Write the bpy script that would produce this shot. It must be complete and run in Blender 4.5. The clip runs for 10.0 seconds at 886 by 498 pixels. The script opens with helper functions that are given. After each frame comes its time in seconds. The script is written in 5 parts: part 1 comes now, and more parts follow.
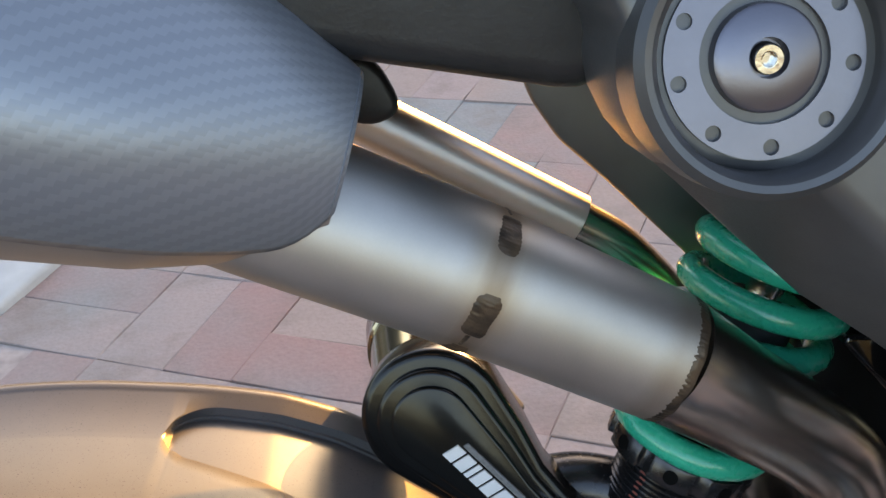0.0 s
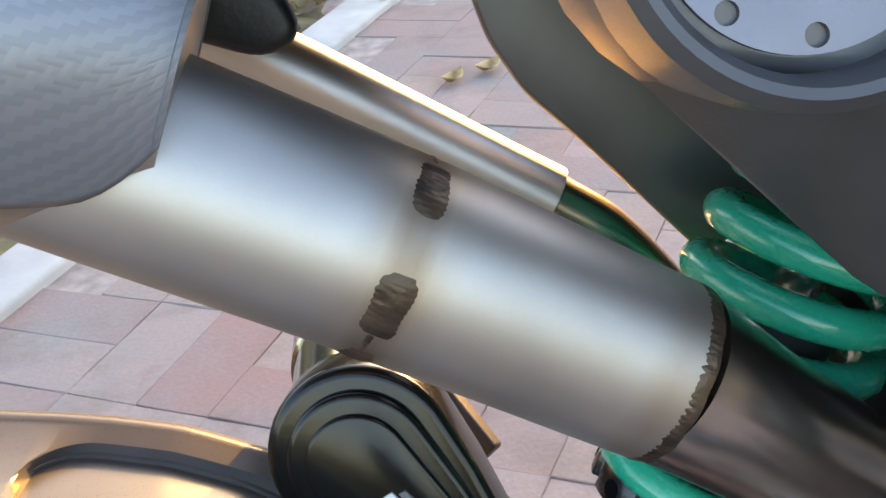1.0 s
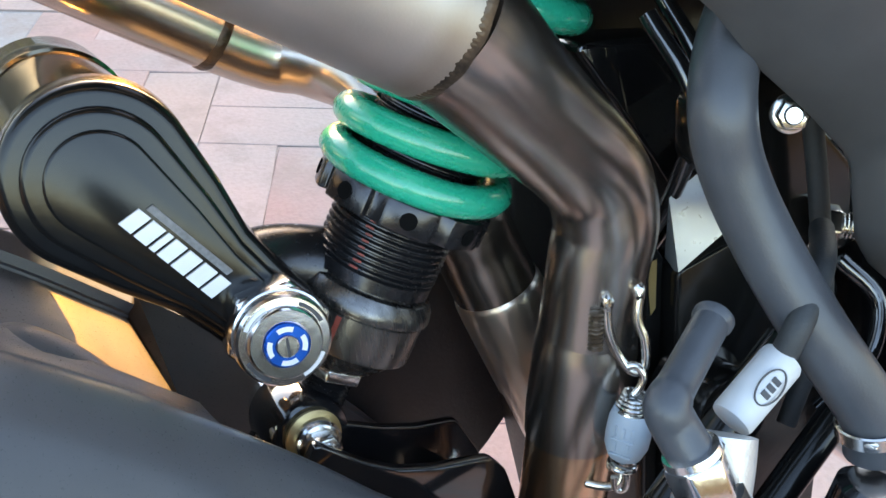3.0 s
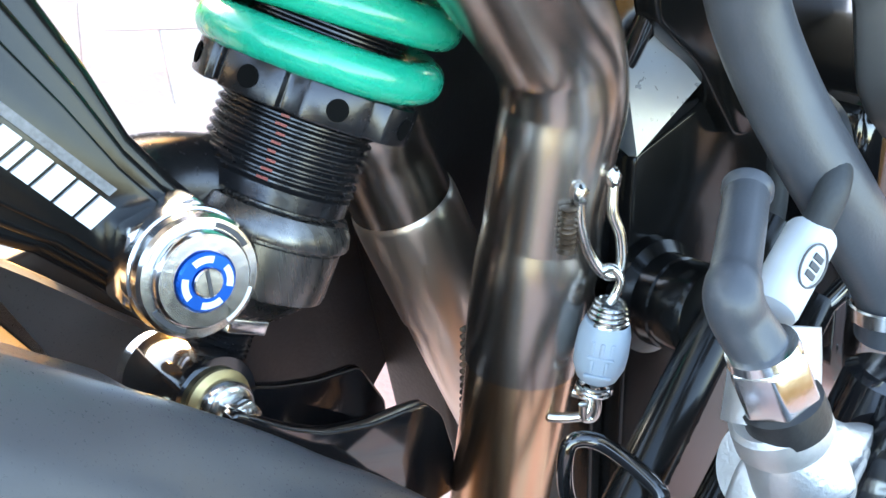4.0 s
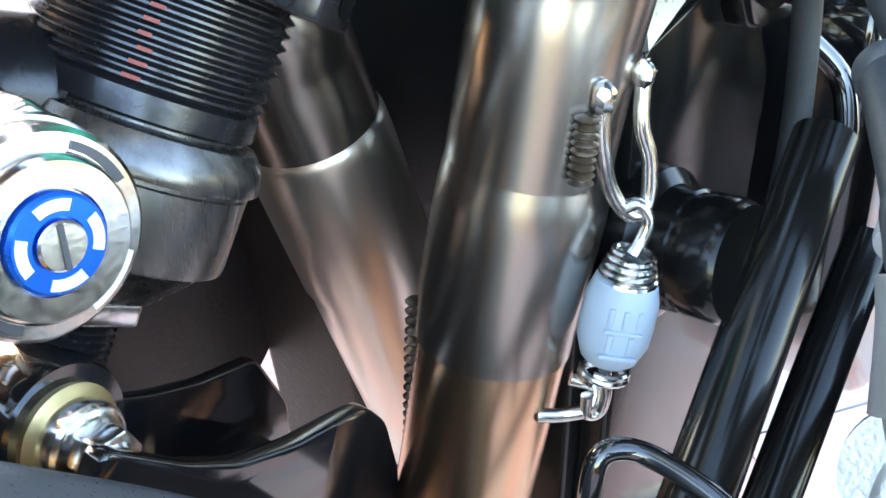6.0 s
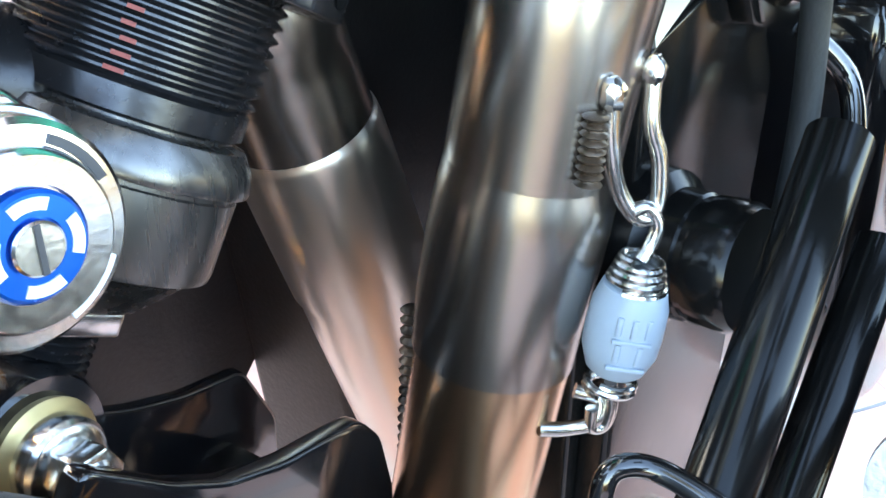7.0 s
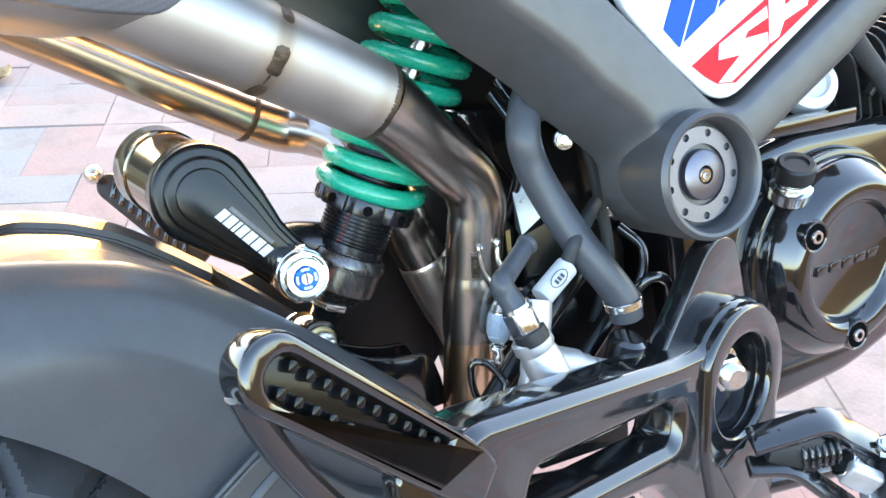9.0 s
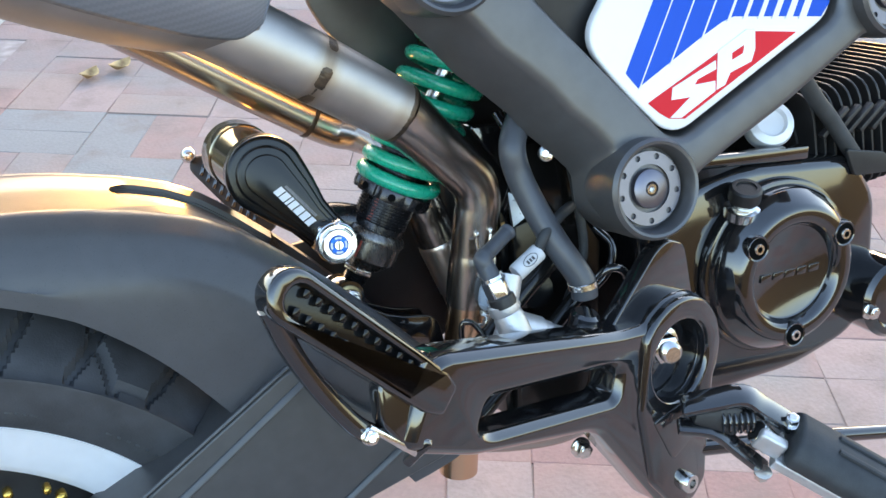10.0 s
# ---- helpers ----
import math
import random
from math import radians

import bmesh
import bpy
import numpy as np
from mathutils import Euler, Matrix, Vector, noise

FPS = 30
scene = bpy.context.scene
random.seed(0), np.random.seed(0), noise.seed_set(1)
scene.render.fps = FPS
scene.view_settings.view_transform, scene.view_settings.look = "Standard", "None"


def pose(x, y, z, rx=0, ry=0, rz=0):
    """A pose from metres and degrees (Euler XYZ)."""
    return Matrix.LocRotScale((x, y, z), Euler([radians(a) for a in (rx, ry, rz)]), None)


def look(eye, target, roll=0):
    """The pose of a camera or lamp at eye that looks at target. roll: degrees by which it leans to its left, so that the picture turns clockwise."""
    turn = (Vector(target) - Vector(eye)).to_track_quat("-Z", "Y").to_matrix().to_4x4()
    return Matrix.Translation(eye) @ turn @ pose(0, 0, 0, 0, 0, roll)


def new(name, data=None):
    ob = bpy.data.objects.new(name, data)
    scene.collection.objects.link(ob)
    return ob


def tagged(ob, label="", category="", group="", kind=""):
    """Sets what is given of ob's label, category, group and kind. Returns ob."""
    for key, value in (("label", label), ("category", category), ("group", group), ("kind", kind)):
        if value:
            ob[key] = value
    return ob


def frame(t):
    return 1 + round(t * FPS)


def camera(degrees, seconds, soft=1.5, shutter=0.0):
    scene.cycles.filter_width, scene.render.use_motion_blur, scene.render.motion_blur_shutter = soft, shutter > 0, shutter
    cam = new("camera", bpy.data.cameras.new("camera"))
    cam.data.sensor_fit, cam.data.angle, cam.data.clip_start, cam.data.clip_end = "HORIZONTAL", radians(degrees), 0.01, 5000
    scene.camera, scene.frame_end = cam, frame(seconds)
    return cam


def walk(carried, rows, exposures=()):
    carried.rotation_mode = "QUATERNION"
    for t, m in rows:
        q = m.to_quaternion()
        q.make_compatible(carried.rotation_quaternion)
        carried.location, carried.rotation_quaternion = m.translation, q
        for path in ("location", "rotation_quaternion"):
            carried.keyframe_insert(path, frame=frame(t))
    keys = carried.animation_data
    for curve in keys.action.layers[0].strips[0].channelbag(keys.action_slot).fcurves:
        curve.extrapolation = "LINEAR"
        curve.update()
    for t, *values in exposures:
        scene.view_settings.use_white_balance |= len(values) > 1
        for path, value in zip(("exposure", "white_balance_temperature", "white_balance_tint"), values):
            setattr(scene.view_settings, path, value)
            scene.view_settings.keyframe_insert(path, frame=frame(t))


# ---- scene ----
cam = camera(43.0, 10.0)
PATH = [
    (0, (-0.028, -0.183, 0.811), (0.01, 1.523, -0.233), -7.7),
    (0.5, (-0.013, -0.13, 0.76), (0.035, 1.601, -0.24), -7.7),
    (1, (-0.007, -0.114, 0.749), (0.02, 1.627, -0.234), -7.9),
    (1.5, (-0.012, -0.124, 0.754), (0.077, 1.598, -0.259), -7.5),
    (2, (-0.023, -0.17, 0.78), (0.211, 1.468, -0.343), -5.5),
    (2.5, (-0.028, -0.174, 0.752), (0.378, 1.415, -0.392), -4.0),
    (3, (-0.076, -0.138, 0.712), (0.734, 1.29, -0.43), 2.6),
    (4.3, (-0.098, -0.052, 0.649), (1.174, 0.946, -0.529), 9.1),
    (4.5, (-0.1, -0.043, 0.646), (1.205, 0.888, -0.55), 10.5),
    (5, (-0.1, -0.046, 0.653), (1.195, 0.842, -0.586), 11.7),
    (5.5, (-0.074, -0.021, 0.617), (1.29, 0.83, -0.572), 11.5),
    (7, (-0.058, 0.0, 0.594), (1.385, 0.794, -0.541), 13.0),
    (7.5, (-0.096, -0.058, 0.642), (1.207, 0.955, -0.487), 8.0),
    (8, (-0.144, -0.137, 0.697), (1.05, 1.031, -0.402), 5.2),
    (8.5, (-0.171, -0.274, 0.768), (0.806, 1.126, -0.274), 0.5),
    (9, (-0.187, -0.358, 0.809), (0.716, 1.121, -0.19), 0.0),
    (9.5, (-0.177, -0.415, 0.832), (0.658, 1.117, -0.146), 0.2),
    (10, (-0.213, -0.513, 0.873), (0.55, 1.053, -0.108), 2.0),
]
walk(cam, [(t, look(eye, target, roll)) for t, eye, target, roll in PATH],
     exposures=[(0.0, 2.47, 6900, 20), (0.5, 2.81, 6850, 19), (2.0, 2.9, 6800, 19), (2.5, 3.03, 6700, 18), (3.2, 3.5, 6800, 17), (4.3, 4.22, 6450, 15), (7.5, 4.30, 6400, 15), (8.0, 4.22, 6350, 15), (8.5, 4.16, 6450, 15), (9.0, 3.70, 6500, 16), (9.5, 3.26, 6500, 16), (10.0, 3.00, 6500, 16)])

# ---- light: low warm sun behind the machine, open sky ----
SUN_TO = Vector((0.42, 0.89, 0.145)).normalized()
world = bpy.data.worlds.new("world")
scene.world = world
world.use_nodes = True
wn = world.node_tree.nodes
sky = wn.new("ShaderNodeTexSky")
sky.sky_type = "NISHITA"
sky.sun_disc = False
sky.sun_elevation = math.asin(SUN_TO.z)
sky.sun_rotation = math.atan2(SUN_TO.x, SUN_TO.y)
sky.dust_density = 2.0
wn["Background"].inputs["Strength"].default_value = 0.15
world.node_tree.links.new(sky.outputs["Color"], wn["Background"].inputs["Color"])
sun = new("sun", bpy.data.lights.new("sun", "SUN"))
sun.data.energy = 3.2
sun.data.angle = radians(0.6)
sun.data.color = (1.0, 0.47, 0.08)
sun.matrix_world = look(SUN_TO * 20, (0, 0, 0))


# ---- materials ----
def mat(name, base, rough=0.5, metal=0.0, var=0.15, scale=60.0, bump=0.0, bump_scale=300.0, coat=0.0, stretch=(1, 1, 1), tint=None, rough_var=0.08):
    m = bpy.data.materials.new(name)
    m.use_nodes = True
    nt = m.node_tree
    b = nt.nodes["Principled BSDF"]
    tc = nt.nodes.new("ShaderNodeTexCoord")
    mp = nt.nodes.new("ShaderNodeMapping")
    mp.inputs["Scale"].default_value = stretch
    nt.links.new(tc.outputs["Object"], mp.inputs["Vector"])
    n1 = nt.nodes.new("ShaderNodeTexNoise")
    n1.inputs["Scale"].default_value = scale
    n1.inputs["Detail"].default_value = 6.0
    nt.links.new(mp.outputs["Vector"], n1.inputs["Vector"])
    ramp = nt.nodes.new("ShaderNodeValToRGB")
    ramp.color_ramp.elements[0].position = 0.3
    ramp.color_ramp.elements[1].position = 0.7
    other = tint or base
    ramp.color_ramp.elements[0].color = (*[c * (1 - var) for c in base], 1)
    ramp.color_ramp.elements[1].color = (*[min(1, c * (1 + var)) for c in other], 1)
    nt.links.new(n1.outputs["Fac"], ramp.inputs["Fac"])
    nt.links.new(ramp.outputs["Color"], b.inputs["Base Color"])
    n2 = nt.nodes.new("ShaderNodeTexNoise")
    n2.inputs["Scale"].default_value = bump_scale
    n2.inputs["Detail"].default_value = 4.0
    nt.links.new(mp.outputs["Vector"], n2.inputs["Vector"])
    mr = nt.nodes.new("ShaderNodeMapRange")
    mr.inputs["To Min"].default_value = max(0.02, rough - rough_var)
    mr.inputs["To Max"].default_value = rough + rough_var
    nt.links.new(n2.outputs["Fac"], mr.inputs["Value"])
    nt.links.new(mr.outputs["Result"], b.inputs["Roughness"])
    b.inputs["Metallic"].default_value = metal
    b.inputs["Coat Weight"].default_value = coat
    b.inputs["Coat Roughness"].default_value = 0.06
    if bump:
        bp = nt.nodes.new("ShaderNodeBump")
        bp.inputs["Strength"].default_value = bump
        bp.inputs["Distance"].default_value = 0.0006
        nt.links.new(n2.outputs["Fac"], bp.inputs["Height"])
        nt.links.new(bp.outputs["Normal"], b.inputs["Normal"])
    return m


# lighter copy of the titanium: the far pipe's sunlight is in its base colour
TITAN_LIT = mat("lit_brushed_titanium", (0.66, 0.62, 0.58), 0.43, 1.0, 0.08, 40, 0.03, 1400)
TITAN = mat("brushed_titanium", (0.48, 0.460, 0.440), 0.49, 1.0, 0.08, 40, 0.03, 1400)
def heat_tint(m, axis, spots):
    """Straw and brown bands round the welds, along the pipe's axis."""
    nt = m.node_tree
    b = nt.nodes["Principled BSDF"]
    tc = nt.nodes.new("ShaderNodeTexCoord")
    dot = nt.nodes.new("ShaderNodeVectorMath")
    dot.operation = "DOT_PRODUCT"
    dot.inputs[1].default_value = axis
    nt.links.new(tc.outputs["Object"], dot.inputs[0])
    wob = nt.nodes.new("ShaderNodeTexNoise")
    wob.inputs["Scale"].default_value = 60.0
    nt.links.new(tc.outputs["Object"], wob.inputs["Vector"])
    old = b.inputs["Base Color"].links[0].from_socket
    for at, wide, tint in spots:
        d = nt.nodes.new("ShaderNodeMath")
        d.operation = "SUBTRACT"
        d.inputs[1].default_value = at
        nt.links.new(dot.outputs["Value"], d.inputs[0])
        a = nt.nodes.new("ShaderNodeMath")
        a.operation = "ABSOLUTE"
        nt.links.new(d.outputs[0], a.inputs[0])
        r = nt.nodes.new("ShaderNodeMapRange")
        r.inputs["From Min"].default_value, r.inputs["From Max"].default_value = wide, wide * 0.35
        nt.links.new(a.outputs[0], r.inputs["Value"])
        k = nt.nodes.new("ShaderNodeMath")
        k.operation = "MULTIPLY"
        nt.links.new(r.outputs["Result"], k.inputs[0])
        nt.links.new(wob.outputs["Fac"], k.inputs[1])
        mix = nt.nodes.new("ShaderNodeMixRGB")
        mix.inputs["Color2"].default_value = (*tint, 1)
        nt.links.new(k.outputs[0], mix.inputs["Fac"])
        nt.links.new(old, mix.inputs["Color1"])
        old = mix.outputs["Color"]
    nt.links.new(old, b.inputs["Base Color"])


PIPE_AX = Vector((0.0580, 0.0022, -0.0375)).normalized()
WELD_A, WELD_B = Vector((-0.0143, -0.0623, 0.1198)), Vector((0.0362, -0.0603, 0.0871))
heat_tint(TITAN, PIPE_AX, [(WELD_A.dot(PIPE_AX), 0.011, (0.42, 0.33, 0.23)), (WELD_A.dot(PIPE_AX), 0.005, (0.26, 0.19, 0.13)), (WELD_B.dot(PIPE_AX) - 0.002, 0.009, (0.36, 0.30, 0.24))])
HEADER = mat("polished_steel_header", (0.44, 0.41, 0.385), 0.26, 1.0, 0.06, 12, 0.0, 40, tint=(0.46, 0.41, 0.365), rough_var=0.03)
BRANCH = mat("bright_brushed_steel_pipe", (0.86, 0.80, 0.73), 0.32, 1.0, 0.08, 14, 0.0, 40, tint=(0.82, 0.72, 0.62), rough_var=0.04)
# straw heat tint, plus the pavers' warm reflection put into the colour
HEADER_LOW = mat("straw_and_warm_glow_header", (0.70, 0.47, 0.31), 0.25, 1.0, 0.10, 14, 0.0, 40, tint=(0.76, 0.52, 0.34), rough_var=0.03)
WELD = mat("burnt_weld", (0.022, 0.020, 0.019), 0.36, 0.5, 0.5, 120, 0.5, 500, tint=(0.085, 0.058, 0.038))
BLACK_GLOSS = mat("gloss_black_paint", (0.010, 0.010, 0.011), 0.10, 0.0, 0.2, 30, 0.03, 120, coat=0.6, rough_var=0.05)
BLACK_GLOSS.node_tree.nodes["Principled BSDF"].inputs["Specular IOR Level"].default_value = 0.6
BLACK_GLOSS.node_tree.nodes["Principled BSDF"].inputs["Coat Weight"].default_value = 1.0
BLACK_GLOSS.node_tree.nodes["Principled BSDF"].inputs["Coat IOR"].default_value = 1.6
BLACK_ANOD = mat("black_anodised", (0.055, 0.055, 0.059), 0.25, 0.85, 0.25, 50, 0.08, 600)
BRUSHED_BLACK = mat("brushed_black_anodised", (0.15, 0.145, 0.14), 0.27, 0.9, 0.3, 260, 0.04, 500, stretch=(1, 1, 0.06), rough_var=0.05)
BLACK_SATIN = mat("satin_black_plastic", (0.016, 0.016, 0.017), 0.45, 0.0, 0.3, 60, 0.2, 700)
ARM_BLACK = mat("black_anodised_arm", (0.007, 0.007, 0.007), 0.17, 0.0, 0.2, 40, 0.03, 400, rough_var=0.04)
ARM_BLACK.node_tree.nodes["Principled BSDF"].inputs["Specular IOR Level"].default_value = 0.36
SMOKE = mat("smoked_mirror_metal", (0.30, 0.25, 0.17), 0.12, 1.0, 0.1, 30, 0.0, 100, rough_var=0.04)
FRAME_GREY = mat("matt_grey_frame_paint", (0.121, 0.121, 0.124), 0.40, 0.65, 0.06, 90, 0.035, 1500)
FENDER_GREY = mat("satin_grey_fender", (0.072, 0.074, 0.080), 0.30, 0.0, 0.06, 80, 0.025, 1500)
FENDER_GREY.node_tree.nodes["Principled BSDF"].inputs["Specular IOR Level"].default_value = 0.34
ARM_GREY = mat("satin_grey_swingarm", (0.075, 0.078, 0.082), 0.40, 0.35, 0.08, 80, 0.03, 1500)
RUBBER = mat("dull_rubber", (0.030, 0.033, 0.036), 0.62, 0.0, 0.2, 80, 0.25, 900)
HOSE = mat("grey_rubber_hose", (0.055, 0.060, 0.070), 0.36, 0.0, 0.15, 60, 0.12, 1200)
TYRE = mat("tyre_rubber", (0.046, 0.049, 0.055), 0.60, 0.0, 0.25, 60, 0.25, 800)
GREEN = mat("teal_green_spring_coat", (0.002, 0.36, 0.225), 0.28, 0.0, 0.06, 40, 0.05, 300, coat=0.5)
CHROME = mat("zinc_plated_steel", (0.72, 0.71, 0.68), 0.20, 1.0, 0.12, 200, 0.10, 500)
SILVER = mat("machined_silver", (0.78, 0.79, 0.80), 0.18, 1.0, 0.05, 100, 0.05, 800)
CAST = mat("cast_aluminium", (0.60, 0.60, 0.60), 0.42, 0.75, 0.06, 150, 0.30, 900)
BLUE = mat("blue_anodised", (0.010, 0.13, 0.62), 0.25, 0.6, 0.08, 90)
RED_INK = mat("red_paint_mark", (0.24, 0.045, 0.03), 0.5, 0.0, 0.2, 90)
GOLD = mat("gold_anodised", (0.70, 0.45, 0.10), 0.25, 1.0, 0.1, 90)
WHITE_P = mat("white_gloss_panel", (0.78, 0.79, 0.80), 0.20, 0.0, 0.02, 20, coat=0.5)
BLUE_P = mat("blue_sticker", (0.006, 0.075, 0.50), 0.35, 0.0, 0.03, 20)
RED_P = mat("red_sticker", (0.62, 0.010, 0.022), 0.35, 0.0, 0.03, 20)
for sticker_mat in (BLUE_P, RED_P):
    sticker_mat.node_tree.nodes["Principled BSDF"].inputs["Specular IOR Level"].default_value = 0.2
INK = mat("white_print", (0.75, 0.75, 0.76), 0.40, 0.0, 0.03, 50)
SMALL_INK = mat("grey_fine_print", (0.16, 0.16, 0.165), 0.45, 0.0, 0.3, 900)
DARKINK = mat("dark_print", (0.05, 0.05, 0.055), 0.5, 0.0, 0.1, 50)
TAG = mat("pale_blue_silicone", (0.42, 0.50, 0.58), 0.45, 0.0, 0.06, 80, 0.1, 600)
TAGW = mat("pale_grey_sleeve", (0.55, 0.56, 0.57), 0.45, 0.0, 0.05, 80, 0.05, 600)
RIM = mat("silver_painted_rim", (0.80, 0.83, 0.88), 0.34, 0.1, 0.04, 60, 0.03, 500)
# pale blue-grey base carries the sky sheen of the gusset's slanted facet
BRACE = mat("sky_sheen_brace", (0.50, 0.54, 0.58), 0.30, 0.5, 0.06, 60, 0.0, 300)
# near black without specular: paints the shade inside holes on solid faces
HOLE_SHADE = mat("hole_shade_black", (0.006, 0.006, 0.006), 1.0, 0.0, 0.1, 40)
HOLE_SHADE.node_tree.nodes["Principled BSDF"].inputs["Specular IOR Level"].default_value = 0.0
CAPM = mat("grey_machined_cap", (0.19, 0.185, 0.215), 0.33, 0.9, 0.05, 90, 0.05, 1200)
BRASS = mat("brass_bush", (0.55, 0.42, 0.20), 0.35, 0.8, 0.1, 90)


def carbon_material():
    m = bpy.data.materials.new("matt_carbon_weave")
    m.use_nodes = True
    nt = m.node_tree
    b = nt.nodes["Principled BSDF"]
    uv = nt.nodes.new("ShaderNodeUVMap")
    def op(kind, x, y=None):
        n = nt.nodes.new("ShaderNodeMath")
        n.operation = kind
        for k, v in enumerate((x, y)):
            if v is None:
                continue
            if isinstance(v, (int, float)):
                n.inputs[k].default_value = v
            else:
                nt.links.new(v, n.inputs[k])
        return n.outputs[0]

    sep = nt.nodes.new("ShaderNodeSeparateXYZ")
    nt.links.new(uv.outputs["UV"], sep.inputs[0])
    u, v = sep.outputs[0], sep.outputs[1]
    over = op("LESS_THAN", op("FLOORED_MODULO", op("ADD", op("FLOOR", u), op("FLOOR", v)), 4.0), 2.0)
    hu = op("SINE", op("MULTIPLY", op("FRACT", u), math.pi))
    hv = op("SINE", op("MULTIPLY", op("FRACT", v), math.pi))
    high = op("ADD", op("MULTIPLY", over, hu), op("MULTIPLY", op("SUBTRACT", 1.0, over), hv))
    mix = nt.nodes.new("ShaderNodeMixRGB")
    mix.inputs["Color1"].default_value = (0.243, 0.262, 0.298, 1)
    mix.inputs["Color2"].default_value = (0.270, 0.290, 0.328, 1)
    nt.links.new(over, mix.inputs["Fac"])
    nt.links.new(mix.outputs["Color"], b.inputs["Base Color"])
    b.inputs["Roughness"].default_value = 0.40
    b.inputs["Metallic"].default_value = 0.6
    bp = nt.nodes.new("ShaderNodeBump")
    bp.inputs["Strength"].default_value = 0.05
    bp.inputs["Distance"].default_value = 0.0004
    nt.links.new(high, bp.inputs["Height"])
    nt.links.new(bp.outputs["Normal"], b.inputs["Normal"])
    return m


CARBON = carbon_material()


def paver_material(name, stops, use_random=True):
    m = bpy.data.materials.new(name)
    m.use_nodes = True
    nt = m.node_tree
    b = nt.nodes["Principled BSDF"]
    if use_random:
        src = nt.nodes.new("ShaderNodeObjectInfo").outputs["Random"]
    else:
        src = nt.nodes.new("ShaderNodeNewGeometry").outputs["Random Per Island"]
    ramp = nt.nodes.new("ShaderNodeValToRGB")
    ramp.color_ramp.interpolation = "CONSTANT"
    els = ramp.color_ramp.elements
    while len(els) < len(stops):
        els.new(0.5)
    for e, (p, c) in zip(els, stops):
        e.position, e.color = p, (*c, 1)
    nt.links.new(src, ramp.inputs["Fac"])
    geo = nt.nodes.new("ShaderNodeNewGeometry")
    n1 = nt.nodes.new("ShaderNodeTexNoise")
    n1.inputs["Scale"].default_value = 3.2
    n1.inputs["Detail"].default_value = 8.0
    n2 = nt.nodes.new("ShaderNodeTexNoise")
    n2.inputs["Scale"].default_value = 160.0
    n2.inputs["Detail"].default_value = 6.0
    for n in (n1, n2):
        nt.links.new(geo.outputs["Position"], n.inputs["Vector"])
    grey = nt.nodes.new("ShaderNodeMixRGB")
    grey.inputs["Color2"].default_value = (0.30, 0.295, 0.28, 1)
    mr = nt.nodes.new("ShaderNodeMapRange")
    mr.inputs["From Min"].default_value, mr.inputs["From Max"].default_value = 0.42, 0.70
    mr.inputs["To Max"].default_value = 0.9
    nt.links.new(n1.outputs["Fac"], mr.inputs["Value"])
    nt.links.new(mr.outputs["Result"], grey.inputs["Fac"])
    nt.links.new(ramp.outputs["Color"], grey.inputs["Color1"])
    mul = nt.nodes.new("ShaderNodeMixRGB")
    mul.blend_type = "MULTIPLY"
    mul.inputs["Fac"].default_value = 0.28
    nt.links.new(grey.outputs["Color"], mul.inputs["Color1"])
    nt.links.new(n2.outputs["Fac"], mul.inputs["Color2"])
    n3 = nt.nodes.new("ShaderNodeTexNoise")
    n3.inputs["Scale"].default_value = 7.5
    n3.inputs["Detail"].default_value = 9.0
    n3.inputs["Roughness"].default_value = 0.65
    nt.links.new(geo.outputs["Position"], n3.inputs["Vector"])
    ms = nt.nodes.new("ShaderNodeMapRange")
    ms.inputs["From Min"].default_value, ms.inputs["From Max"].default_value = 0.50, 0.68
    ms.inputs["To Max"].default_value = 0.62
    nt.links.new(n3.outputs["Fac"], ms.inputs["Value"])
    stain = nt.nodes.new("ShaderNodeMixRGB")
    stain.inputs["Color2"].default_value = (0.21, 0.165, 0.14, 1)
    nt.links.new(ms.outputs["Result"], stain.inputs["Fac"])
    nt.links.new(mul.outputs["Color"], stain.inputs["Color1"])
    nt.links.new(stain.outputs["Color"], b.inputs["Base Color"])
    b.inputs["Roughness"].default_value = 0.85
    bp = nt.nodes.new("ShaderNodeBump")
    bp.inputs["Strength"].default_value = 0.35
    bp.inputs["Distance"].default_value = 0.003
    nt.links.new(n2.outputs["Fac"], bp.inputs["Height"])
    nt.links.new(bp.outputs["Normal"], b.inputs["Normal"])
    return m


PAVER_STOPS = [(0.0, (0.413, 0.269, 0.233)), (0.26, (0.436, 0.323, 0.288)), (0.46, (0.386, 0.235, 0.207)), (0.7, (0.323, 0.316, 0.302)), (0.86, (0.418, 0.309, 0.263))]
PAVER = paver_material("worn_clay_paver", PAVER_STOPS)
PAVER_FAR = paver_material("worn_clay_paver_joined", PAVER_STOPS, False)
SAND = mat("joint_sand", (0.36, 0.30, 0.27), 0.95, 0.0, 0.3, 30, 0.4, 200)
KERB = mat("pale_concrete", (0.52, 0.51, 0.48), 0.85, 0.0, 0.15, 12, 0.4, 150)
SUN_SCREEN = mat("dark_sun_screen", (0.075, 0.072, 0.066), 0.9, 0.0, 0.2, 3, 0.4, 60)
SCREEN_DARK = mat("screen_dark_green", (0.012, 0.015, 0.008), 0.9, 0.0, 0.4, 14, 0.6, 60)
SOIL = mat("dry_soil", (0.16, 0.12, 0.08), 0.95, 0.0, 0.4, 20, 0.6, 120, tint=(0.20, 0.17, 0.08))
DRY_LEAF = mat("dry_leaf", (0.36, 0.20, 0.09), 0.7, 0.0, 0.35, 40, 0.3, 200, tint=(0.50, 0.36, 0.16))


